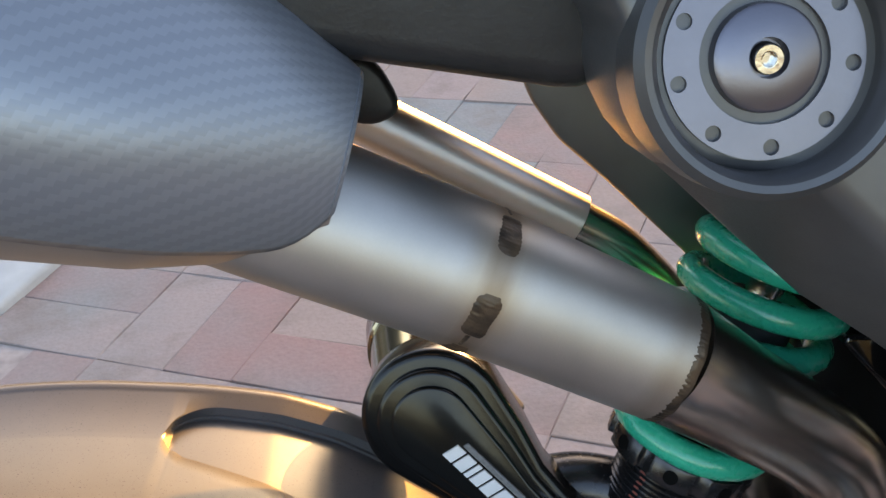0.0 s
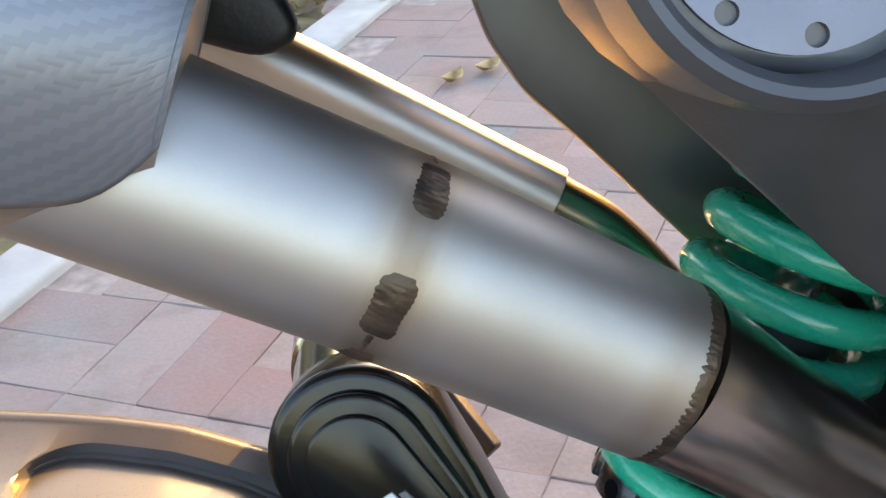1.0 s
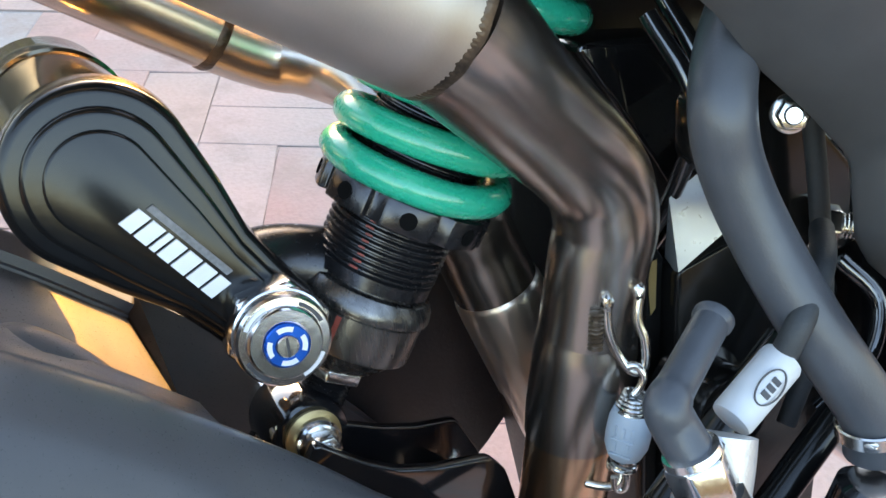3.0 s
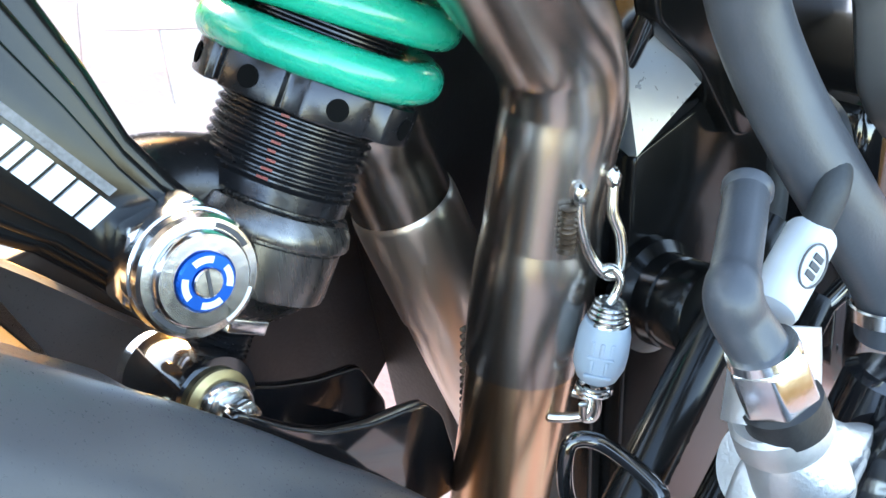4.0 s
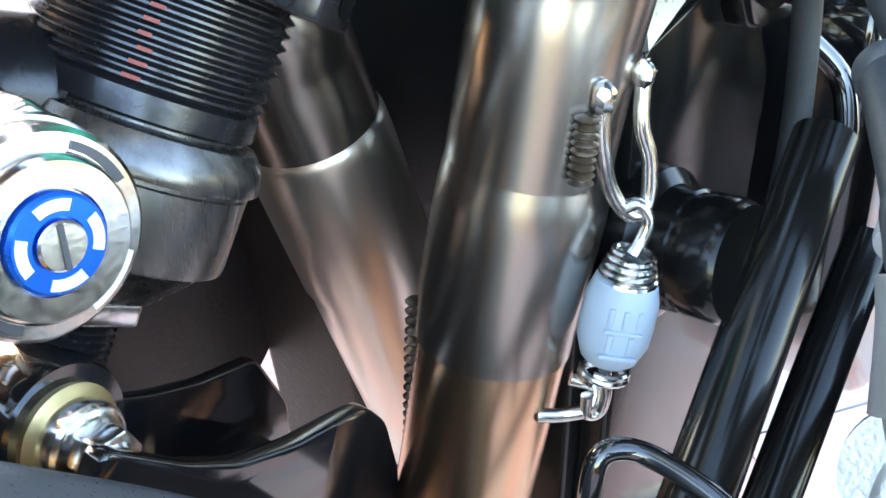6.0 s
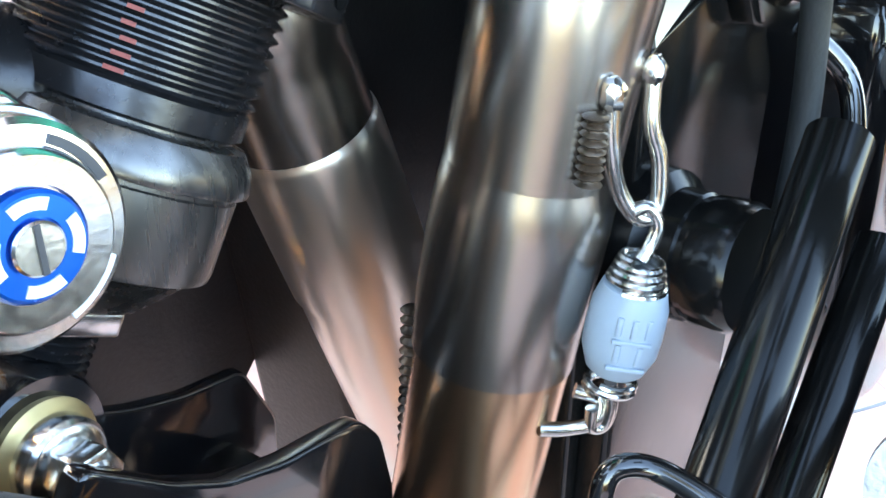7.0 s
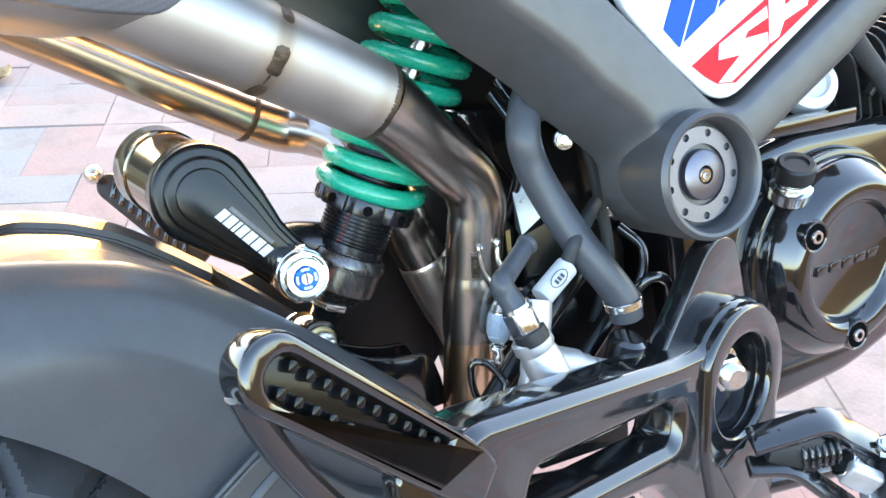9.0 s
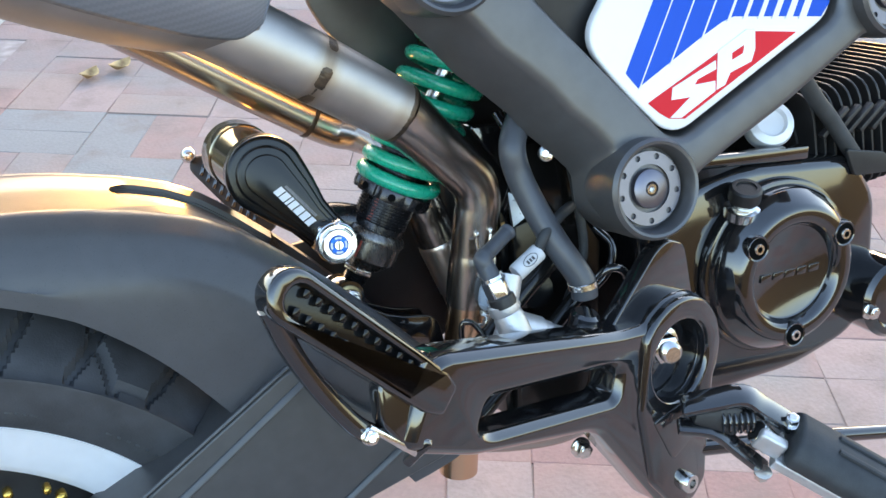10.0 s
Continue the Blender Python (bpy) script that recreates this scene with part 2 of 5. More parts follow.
# ---- mesh helpers ----
def part(name, bm, material, parent, label="", smooth=35):
    me = bpy.data.meshes.new(name)
    bmesh.ops.recalc_face_normals(bm, faces=bm.faces)
    bm.to_mesh(me)
    bm.free()
    for p in me.polygons:
        p.use_smooth = True
    me.set_sharp_from_angle(angle=radians(smooth))
    me.materials.append(material)
    ob = new(name, me)
    if parent.parent and parent.parent.parent:
        parent = parent.parent
    ob.parent = parent
    return tagged(ob, label)


def spline(pts, step=6):
    """Catmull-Rom through rows of equal length."""
    p = [np.array(q, float) for q in pts]
    p = [2 * p[0] - p[1]] + p + [2 * p[-1] - p[-2]]
    out = []
    for i in range(1, len(p) - 2):
        for k in range(step):
            t = k / step
            a, b, c, d = p[i - 1], p[i], p[i + 1], p[i + 2]
            out.append(0.5 * (2 * b + (c - a) * t + (2 * a - 5 * b + 4 * c - d) * t * t + (3 * b - a - 3 * c + d) * t ** 3))
    out.append(p[-2])
    return out


def tube(bm, pts, radius=None, seg=20, step=6, caps=True, smooth=True):
    """A tube along rows x, y, z[, r]."""
    rows = [(*q, radius) if len(q) == 3 else q for q in pts]
    rows = spline(rows, step) if smooth else [np.array(q, float) for q in rows]
    c = [Vector([float(v) for v in r[:3]]) for r in rows]
    rad = [float(r[3]) for r in rows]
    normal = None
    rings = []
    for i, q in enumerate(c):
        t = (c[min(i + 1, len(c) - 1)] - c[max(i - 1, 0)]).normalized()
        if normal is None:
            normal = t.orthogonal().normalized()
        normal = (normal - t * normal.dot(t)).normalized()
        side = t.cross(normal)
        rings.append([bm.verts.new(q + rad[i] * (math.cos(a) * normal + math.sin(a) * side)) for a in np.linspace(0, 2 * math.pi, seg, endpoint=False).tolist()])
    for a, b in zip(rings, rings[1:]):
        for k in range(seg):
            bm.faces.new((a[k], a[(k + 1) % seg], b[(k + 1) % seg], b[k]))
    if caps:
        bm.faces.new(rings[0][::-1])
        bm.faces.new(rings[-1])
    return bm


def ribbon(bm, pts, width, thick, face, step=5):
    """A flat bar along rows x, y, z, its broad side turned to face."""
    c = [Vector([float(v) for v in r]) for r in spline(pts, step)]
    rings = []
    for i, q in enumerate(c):
        t = (c[min(i + 1, len(c) - 1)] - c[max(i - 1, 0)]).normalized()
        f = Vector(face)
        f = (f - t * f.dot(t)).normalized()
        s = t.cross(f)
        rings.append([bm.verts.new(q + s * a * width / 2 + f * b * thick / 2) for a, b in ((-1, -1), (1, -1), (1, 1), (-1, 1))])
    for a, b in zip(rings, rings[1:]):
        for k in range(4):
            bm.faces.new((a[k], a[(k + 1) % 4], b[(k + 1) % 4], b[k]))
    bm.faces.new(rings[0][::-1])
    bm.faces.new(rings[-1])
    bmesh.ops.recalc_face_normals(bm, faces=bm.faces)
    return bevel_all(bm, thick * 0.25, 2, 50)


def basis(origin, axis, hint=(0, 0, 1)):
    """A matrix whose z is axis, y near hint."""
    z = Vector(axis).normalized()
    x = Vector(hint).cross(z)
    x = x.normalized() if x.length > 1e-4 else z.orthogonal().normalized()
    y = z.cross(x)
    m = Matrix((x, y, z)).transposed().to_4x4()
    m.translation = Vector(origin)
    return m


def lathe(bm, prof, m, seg=48, close=True):
    """Rows of radius and height, turned about m's z."""
    rings = []
    for r, h in prof:
        if r < 1e-6:
            rings.append([bm.verts.new(m @ Vector((0, 0, h)))])
        else:
            rings.append([bm.verts.new(m @ Vector((r * math.cos(a), r * math.sin(a), h))) for a in np.linspace(0, 2 * math.pi, seg, endpoint=False).tolist()])
    for a, b in zip(rings, rings[1:]):
        for k in range(seg):
            j = (k + 1) % seg
            if len(a) == 1 and len(b) == 1:
                break
            if len(a) == 1:
                bm.faces.new((a[0], b[k], b[j]))
            elif len(b) == 1:
                bm.faces.new((a[k], a[j], b[0]))
            else:
                bm.faces.new((a[k], a[j], b[j], b[k]))
    if close:
        if len(rings[0]) > 1:
            bm.faces.new(rings[0][::-1])
        if len(rings[-1]) > 1:
            bm.faces.new(rings[-1])
    return bm


def bevel_all(bm, width, segments=3, angle=30):
    if width <= 0:
        return bm
    edges = [e for e in bm.edges if len(e.link_faces) == 2 and e.calc_face_angle(0) > radians(angle)]
    bmesh.ops.bevel(bm, geom=edges, offset=width, segments=segments, profile=0.5, affect="EDGES", clamp_overlap=True)
    return bm


def plate(outer, holes, m, low, high, bevel=0.0, segments=3):
    """A slab with holes: loops in m's x and y, from z low to high."""
    bm = bmesh.new()
    edges = []
    for loop in (outer, *holes):
        vs = [bm.verts.new(Vector((u, v, low))) for u, v in loop]
        edges += [bm.edges.new((a, b)) for a, b in zip(vs, vs[1:] + vs[:1])]
    if holes:
        bmesh.ops.triangle_fill(bm, use_beauty=True, use_dissolve=True, edges=edges, normal=(0, 0, 1))
    else:
        bm.faces.new([e.verts[0] for e in edges])
    res = bmesh.ops.extrude_face_region(bm, geom=bm.faces[:])
    for v in res["geom"]:
        if isinstance(v, bmesh.types.BMVert):
            v.co.z = high
    bmesh.ops.recalc_face_normals(bm, faces=bm.faces)
    bevel_all(bm, bevel, segments, 40)
    bm.transform(m)
    return bm


def arc(cx, cy, r, a0, a1, n):
    return [(cx + r * math.cos(radians(a)), cy + r * math.sin(radians(a))) for a in np.linspace(a0, a1, n)]


def rounded(poly, r, n=4):
    """The polygon with its corners rounded by about r."""
    out = []
    for i, p in enumerate(poly):
        p = Vector((*p, 0))
        a, b = Vector((*poly[i - 1], 0)), Vector((*poly[(i + 1) % len(poly)], 0))
        ra, rb = min(r, (a - p).length * 0.45), min(r, (b - p).length * 0.45)
        s, e = p + (a - p).normalized() * ra, p + (b - p).normalized() * rb
        for k in range(n + 1):
            t = k / n
            q = s * (1 - t) ** 2 + p * 2 * t * (1 - t) + e * t * t
            out.append((q.x, q.y))
    return out


def block(size, m, bevel=0.001, segments=2):
    bm = bmesh.new()
    bmesh.ops.create_cube(bm, size=1.0)
    bm.transform(Matrix.Diagonal((*size, 1)))
    bevel_all(bm, bevel, segments)
    bm.transform(m)
    return bm


def hexagon(r, turn=0):
    return [(r * math.cos(radians(60 * k + turn)), r * math.sin(radians(60 * k + turn))) for k in range(6)]


def SIDE(y):
    """Plan of the machine's side: x forward, y up, z out to the right."""
    return Matrix(((1, 0, 0, 0), (0, 0, -1, y), (0, 1, 0, 0), (0, 0, 0, 1)))


def bolt(name, origin, axis, r, parent, material=None, label="", shank=0.0, flange=1.25):
    m = basis(origin, axis)
    bm = plate(hexagon(r), [], Matrix(), 0.0, r * 1.1, r * 0.12, 2)
    lathe(bm, [(r * flange, -r * 0.3), (r * flange, 0), (r * 1.02, r * 0.12)], Matrix())
    lathe(bm, [(r * 0.62, r * 1.0), (r * 0.62, r * 1.1 + shank), (r * 0.5, r * 1.2 + shank), (0, r * 1.2 + shank)], Matrix())
    for k in range(int(shank / 0.0012)):
        lathe(bm, [(r * 0.62, r * 1.12 + k * 0.0012), (r * 0.68, r * 1.12 + k * 0.0012 + 0.0006), (r * 0.62, r * 1.12 + k * 0.0012 + 0.0012)], Matrix(), 24, False)
    bm.transform(m)
    return part(name, bm, material or CHROME, parent, label)


def allen(name, origin, axis, r, parent, material=None, label=""):
    m = basis(origin, axis)
    bm = bmesh.new()
    lathe(bm, [(r, -r * 0.4), (r, r * 0.55), (r * 0.9, r * 0.7), (r * 0.55, r * 0.7)], m, 32, False)
    hexa = [m @ Vector((u, v, r * 0.7)) for u, v in hexagon(r * 0.52)]
    deep = [m @ Vector((u, v, r * 0.1)) for u, v in hexagon(r * 0.48)]
    a, b = [bm.verts.new(q) for q in hexa], [bm.verts.new(q) for q in deep]
    for k in range(6):
        bm.faces.new((a[k], a[(k + 1) % 6], b[(k + 1) % 6], b[k]))
    bm.faces.new(b)
    lathe(bm, [(r * 0.55, r * 0.7), (r * 0.5, r * 0.695)], m, 32, False)
    return part(name, bm, material or CHROME, parent, label)

# ---- the machine: x forward, y to its left, z up, leaning on its stand ----
LEAN, LIFT = -12.0, 0.525
bike = new("motorcycle")
bike.matrix_world = pose(0, 0, 0, LEAN) @ Matrix.Translation((0, 0, LIFT))
tagged(bike, "black and grey motorcycle leaning on its stand on brick paving", "motorcycle")
RIGHT = Vector((0, -1, 0))

# main frame: a cast diamond with round bosses at its corners
TOP_N, LOW_N, FRONT_N = (0.0575, 0.1685), (0.1716, 0.0282), (0.368, 0.124)
outer = ([(-0.002, 0.215)] + arc(*TOP_N, 0.0352, 165, 235, 6) + [(0.0525, 0.1210), (0.0710, 0.0995), (0.0880, 0.0855), (0.1000, 0.0745), (0.1121, 0.0600), (0.1253, 0.0480), (0.1385, 0.0340)]
         + arc(*LOW_N, 0.0350, 205, 305, 8) + [(0.2125, 0.0265), (0.2390, 0.0395), (0.2840, 0.0600), (0.3200, 0.0790)]
         + arc(*FRONT_N, 0.034, 236, 390, 8) + [(0.36, 0.20), (0.30, 0.25), (0.10, 0.25)])
opening = rounded([(0.1035, 0.1500), (0.1965, 0.0485), (0.3310, 0.1125), (0.3260, 0.1500), (0.2750, 0.2050), (0.1300, 0.2050), (0.0980, 0.1760)], 0.016, 5)
GROW = 1.043
FIT = Matrix(((GROW, 0, 0, 0.1735 - GROW * LOW_N[0]), (0, 1, 0, 0), (0, 0, GROW, 0.0310 - GROW * LOW_N[1]), (0, 0, 0, 1)))
FLARE = FIT @ Matrix(((1, 0, 0, 0), (0, 1, 0.160, -0.0168), (0, 0, 1, 0), (0, 0, 0, 1)))


def frame_mesh():
    bm = plate(outer, [opening], Matrix(), -0.030, 0.006)
    for v in bm.verts:
        if v.co.z < 0:
            continue
        x, z = v.co.x, v.co.y
        d_low, d_top, d_front = (Vector((x - c[0], z - c[1])).length for c in (LOW_N, TOP_N, FRONT_N))
        on_hole = min((Vector((x - u, z - w)).length for u, w in opening)) < 1e-5
        if on_hole:
            continue
        if abs(d_low - 0.0350) < 1e-4:
            v.co.x, v.co.y = LOW_N[0] + (x - LOW_N[0]) * 0.86, LOW_N[1] + (z - LOW_N[1]) * 0.86
        elif abs(d_top - 0.0352) < 1e-4:
            v.co.x, v.co.y = TOP_N[0] + (x - TOP_N[0]) * 0.80, TOP_N[1] + (z - TOP_N[1]) * 0.80
        elif abs(d_front - 0.034) < 1e-4:
            v.co.x, v.co.y = FRONT_N[0] + (x - FRONT_N[0]) * 0.9, FRONT_N[1] + (z - FRONT_N[1]) * 0.9
        elif x < 0.139:
            v.co.x, v.co.y = x + 0.0150, z + 0.0185
        elif z < 0.13:
            v.co.x, v.co.y = x - 0.0010, z + 0.0030
    bmesh.ops.recalc_face_normals(bm, faces=bm.faces)
    bevel_all(bm, 0.0045, 3, 22)
    bm.transform(FLARE @ SIDE(-0.103))
    return bm


frame_body = part("frame", frame_mesh(), FRAME_GREY, bike, "matt grey cast diamond-shaped frame", 32)
bm = frame_mesh()
bmesh.ops.scale(bm, vec=(1, -1, 1), verts=bm.verts)
bmesh.ops.translate(bm, vec=(0.017, 0, 0), verts=bm.verts)
part("frame_left", bm, FRAME_GREY, bike, "far half of the matt grey frame", 32)
airbox = [(0.215 + (u - 0.21) * 1.07, 0.135 + (w - 0.135) * 1.07) for u, w in opening]
part("airbox", plate(airbox, [], SIDE(0.0), -0.088, 0.0885, 0.003), BLACK_SATIN, bike, "black airbox behind the side panel")


def round_cap(center, y, parent):
    m = basis(FIT @ Vector((center[0], y, center[1])), (0, -1, 0.15))
    bm = bmesh.new()
    lathe(bm, [(0.0305, -0.034), (0.0318, -0.010), (0.0315, 0.004), (0.0295, 0.0066), (0.0278, 0.0060), (0.0262, 0.0035), (0.0256, -0.012), (0.0236, -0.012), (0.0234, -0.0052), (0.0, -0.0052)], m, 64)
    boss = part("frame_boss", bm, FRAME_GREY, bike, "round recessed boss of the frame")
    holes = [arc(0.0203 * math.cos(radians(40 * k - 51)), 0.0203 * math.sin(radians(40 * k - 51)), 0.0019, 0, 337.5, 16) for k in range(9)]
    bm = plate(arc(0, 0, 0.0231, 0, 355, 72), [arc(0, 0, 0.0150, 0, 352, 48)] + holes, Matrix(), -0.010, -0.0034)
    bm.transform(m)
    cap = part("pivot_cap", bm, CAPM, boss, "machined grey cap with nine small holes")
    bm = bmesh.new()
    lathe(bm, [(0.0152, -0.011), (0.0152, -0.0062), (0.0126, -0.0062), (0.0122, -0.0015), (0.0113, -0.0008), (0.0046, -0.0004), (0.0043, -0.004), (0.0, -0.004)], m, 64)
    part("cap_centre", bm, CAPM, boss)
    allen("cap_bolt", m @ Vector((0, 0, -0.003)), RIGHT, 0.0036, boss, CHROME, "bright hex socket bolt")
    return boss


round_cap(TOP_N, -0.1040, frame_body)
round_cap(LOW_N, -0.1285, frame_body)
round_cap(FRONT_N, -0.1110, frame_body)

# side panel with its stickers
panel_poly = rounded([(0.1400, 0.1155), (0.1625, 0.0862), (0.1950, 0.0520), (0.3255, 0.1140), (0.3200, 0.1500), (0.2730, 0.2000), (0.2040, 0.2000)], 0.017, 6)
panel = part("side_panel", plate(panel_poly, [], FLARE @ SIDE(-0.0980), 0.0, 0.008, 0.002, 3), WHITE_P, bike, "glossy white side panel with blue and red graphics")


def sticker(name, poly, lift, material, label=""):
    return part(name, plate(poly, [], FLARE @ SIDE(-0.1060), 0.0, lift, 0.0), material, panel, label)


sticker("blue_stripe", [(0.1665, 0.0943), (0.1740, 0.0850), (0.2216, 0.1091), (0.2380, 0.1165), (0.2466, 0.1187), (0.3140, 0.1119), (0.3215, 0.1200), (0.3170, 0.1480), (0.2700, 0.1960), (0.2270, 0.1960)], 0.0006, BLUE_P, "blue sticker with fine white lines")
for xb, zb, w in ((0.1745, 0.0855, 0.0007), (0.1975, 0.0967, 0.0008), (0.2216, 0.1091, 0.0010), (0.2420, 0.1176, 0.0018), (0.2545, 0.1178, 0.0028), (0.2660, 0.1166, 0.0036), (0.2770, 0.1155, 0.0044), (0.2880, 0.1144, 0.0050), (0.2985, 0.1134, 0.0056)):
    high = 0.1950 - max(0.0, xb - 0.230) * 0.55
    xt = xb + (high - zb) * 0.594
    sticker("white_line", [(xb - w / 2, zb - 0.0012), (xb + w / 2, zb - 0.0012), (xt + w / 2, high), (xt - w / 2, high)], 0.0011, WHITE_P)
sticker("red_stripe", [(0.1800, 0.0753), (0.1870, 0.0690), (0.1938, 0.0645), (0.2050, 0.0630), (0.2935, 0.1046), (0.2563, 0.1090)], 0.0007, RED_P, "red sticker carrying two white letters")
sticker("letter", [(0.2304, 0.0945), (0.1979, 0.0822), (0.1962, 0.0752), (0.2100, 0.0752), (0.1945, 0.0650), (0.2024, 0.0640), (0.2285, 0.0765), (0.2290, 0.0825), (0.2137, 0.0820), (0.2163, 0.0850), (0.2303, 0.0893)], 0.0011, WHITE_P, "white angular letter S")
sticker("letter", [(0.2615, 0.1095), (0.2551, 0.1100), (0.2328, 0.0998), (0.2295, 0.0770), (0.2360, 0.0792), (0.2406, 0.0860), (0.2571, 0.0908), (0.2606, 0.0980)], 0.0011, WHITE_P, "white angular letter P")
sticker("letter_eye", [(0.2430, 0.0975), (0.2522, 0.1012), (0.2508, 0.0965), (0.2425, 0.0935)], 0.0015, RED_P)

# ---- exhaust: two pipes that join below ----
mid = part("mid_pipe", tube(bmesh.new(), [(-0.130, -0.064, 0.1895, 0.0220), (-0.075, -0.0635, 0.1560, 0.0217), (-0.0185, -0.0624, 0.1225, 0.0206), (0.0365, -0.0603, 0.0869, 0.0191)], seg=64, step=8), TITAN, bike, "brushed titanium exhaust pipe")
header = part("header_pipe", tube(bmesh.new(), [(0.0360, -0.0604, 0.0872, 0.0188), (0.0440, -0.0580, 0.0800, 0.0180), (0.0570, -0.0520, 0.0672, 0.0171), (0.0747, -0.0435, 0.0505, 0.0163), (0.0870, -0.0395, 0.0385, 0.0159), (0.0952, -0.0384, 0.0275, 0.0156), (0.0978, -0.0385, 0.0150, 0.0153), (0.0962, -0.0375, 0.0040, 0.0151), (0.0945, -0.0358, -0.0120, 0.0150), (0.0932, -0.0347, -0.0240, 0.0150)], seg=56, step=8), HEADER, bike, "dark polished exhaust header")
part("header_sleeve", tube(bmesh.new(), [(0.0936, -0.0350, -0.0200, 0.01495), (0.0931, -0.0345, -0.0265, 0.0157), (0.0920, -0.0335, -0.0355, 0.0157), (0.0905, -0.0322, -0.0480, 0.0154), (0.0898, -0.0314, -0.0573, 0.0151)], seg=56, step=4), HEADER, header)
lower = part("lower_pipe", tube(bmesh.new(), [(0.0902, -0.0319, -0.0540, 0.0145), (0.0880, -0.0298, -0.0750, 0.0143), (0.0850, -0.0262, -0.1100, 0.0140), (0.080, -0.020, -0.19, 0.0140)], seg=56, step=5), HEADER_LOW, header, "lower exhaust pipe with straw tint and warm reflection in its colour")


def weld_ring(center, axis, r, parent, spans, width=0.0042, beads=90, label="dark rippled weld bead"):
    """One rippled bead for each span of angles; 0 is up, 90 out to the right."""
    m = basis(center, axis, (0, -1, 0))
    for a0, a1 in spans:
        bm = bmesh.new()
        rows = max(6, int((a1 - a0) * 3.0))
        across = 9
        vs = []
        for i in range(rows + 1):
            a = radians(a0 + (a1 - a0) * i / rows)
            end = min(1.0, 6.0 * min(i, rows - i) / rows + 0.15) if a1 - a0 < 359 else 1.0
            ripple = 0.5 + 0.5 * math.sin(a * beads + 0.8 * math.sin(a * 7))
            w = width * (0.5 + 0.025 * ripple + 0.03 * math.sin(a * 13)) * (0.75 + 0.25 * end)
            line = []
            for k in range(across):
                u = -1 + 2 * k / (across - 1)
                lift = (1 - u * u) * (0.00035 + 0.00004 * ripple + 0.00012 * noise.noise(Vector((a * 22, u * 1.5, r * 900)))) * end - 0.0002
                ahead = 0.010 * (1 - u * u)
                line.append(bm.verts.new(m @ Vector(((r + lift) * math.cos(a + ahead), (r + lift) * math.sin(a + ahead), u * w))))
            vs.append(line)
        for p, q in zip(vs, vs[1:]):
            for k in range(across - 1):
                bm.faces.new((p[k], p[k + 1], q[k + 1], q[k]))
        part("weld_bead", bm, WELD, parent, label, 60)


weld_ring(WELD_A, PIPE_AX, 0.0206, mid, [(8, 50), (80, 118), (136, 262), (290, 340)], 0.0072, 100)
weld_ring(WELD_A, PIPE_AX, 0.0205, mid, [(118, 136), (262, 290), (340, 368)], 0.0016, 90, "thin bare weld line")
weld_ring(WELD_B, PIPE_AX, 0.0190, mid, [(0, 360)], 0.0046)

# the other pipe, on the far side
left_pipe = part("left_mid_pipe", tube(bmesh.new(), [(-0.170, 0.092, 0.185, 0.0150), (-0.10, 0.092, 0.140, 0.0145), (0.0276, 0.0901, 0.0588, 0.0140), (0.058, 0.080, 0.046, 0.0138), (0.0700, 0.060, 0.040, 0.0138), (0.0740, 0.038, 0.026, 0.0140), (0.0780, 0.0163, 0.0073, 0.0143), (0.0845, 0.0153, -0.0097, 0.0145), (0.0900, 0.0145, -0.0240, 0.0147)], seg=48, step=6), HEADER, bike, "second exhaust pipe with a brass tint")
weld_ring((0.0276, 0.0901, 0.0588), (0.77, 0, -0.49), 0.0142, left_pipe, [(0, 360)], 0.004)
part("branch_sleeve", tube(bmesh.new(), [(0.0900, 0.0145, -0.0240, 0.0147), (0.0914, 0.0143, -0.0277, 0.0155), (0.0971, 0.0134, -0.0426, 0.0156), (0.1042, 0.0123, -0.0611, 0.0155)], seg=48, step=4), BRANCH, left_pipe)
part("branch_pipe", tube(bmesh.new(), [(0.1034, 0.0124, -0.0590, 0.0148), (0.1131, 0.0109, -0.0844, 0.0148), (0.1276, 0.0086, -0.1221, 0.0145)], seg=48, step=4), BRANCH, left_pipe)
seam = [(*Vector((0.0850, -0.0165, -0.052)).lerp(Vector((0.0810, -0.0180, -0.105)), k / 104), 0.0018 + 0.0006 * math.sin(k * 1.5)) for k in range(105)]
part("weld_seam", tube(bmesh.new(), seam, seg=10, step=1), WELD, left_pipe, "rippled weld between the two pipes", 60)

far_top = part("far_mid_pipe", tube(bmesh.new(), [(-0.140, 0.030, 0.2110), (-0.050, 0.030, 0.1545), (0.0280, 0.030, 0.1000)], 0.0098, 36, 6), TITAN_LIT, bike, "brushed exhaust pipe on the far side")
part("far_header", tube(bmesh.new(), [(0.0275, 0.030, 0.1000, 0.0084), (0.0450, 0.033, 0.0850, 0.0080), (0.066, 0.040, 0.055, 0.0078), (0.078, 0.044, 0.025, 0.0078)], seg=28), HEADER, far_top)

# muffler: carbon sleeve over a steel cone
M_A, M_D = Vector((-0.0465, -0.0636, 0.1570)), Vector((-0.905, -0.05, 0.405)).normalized()


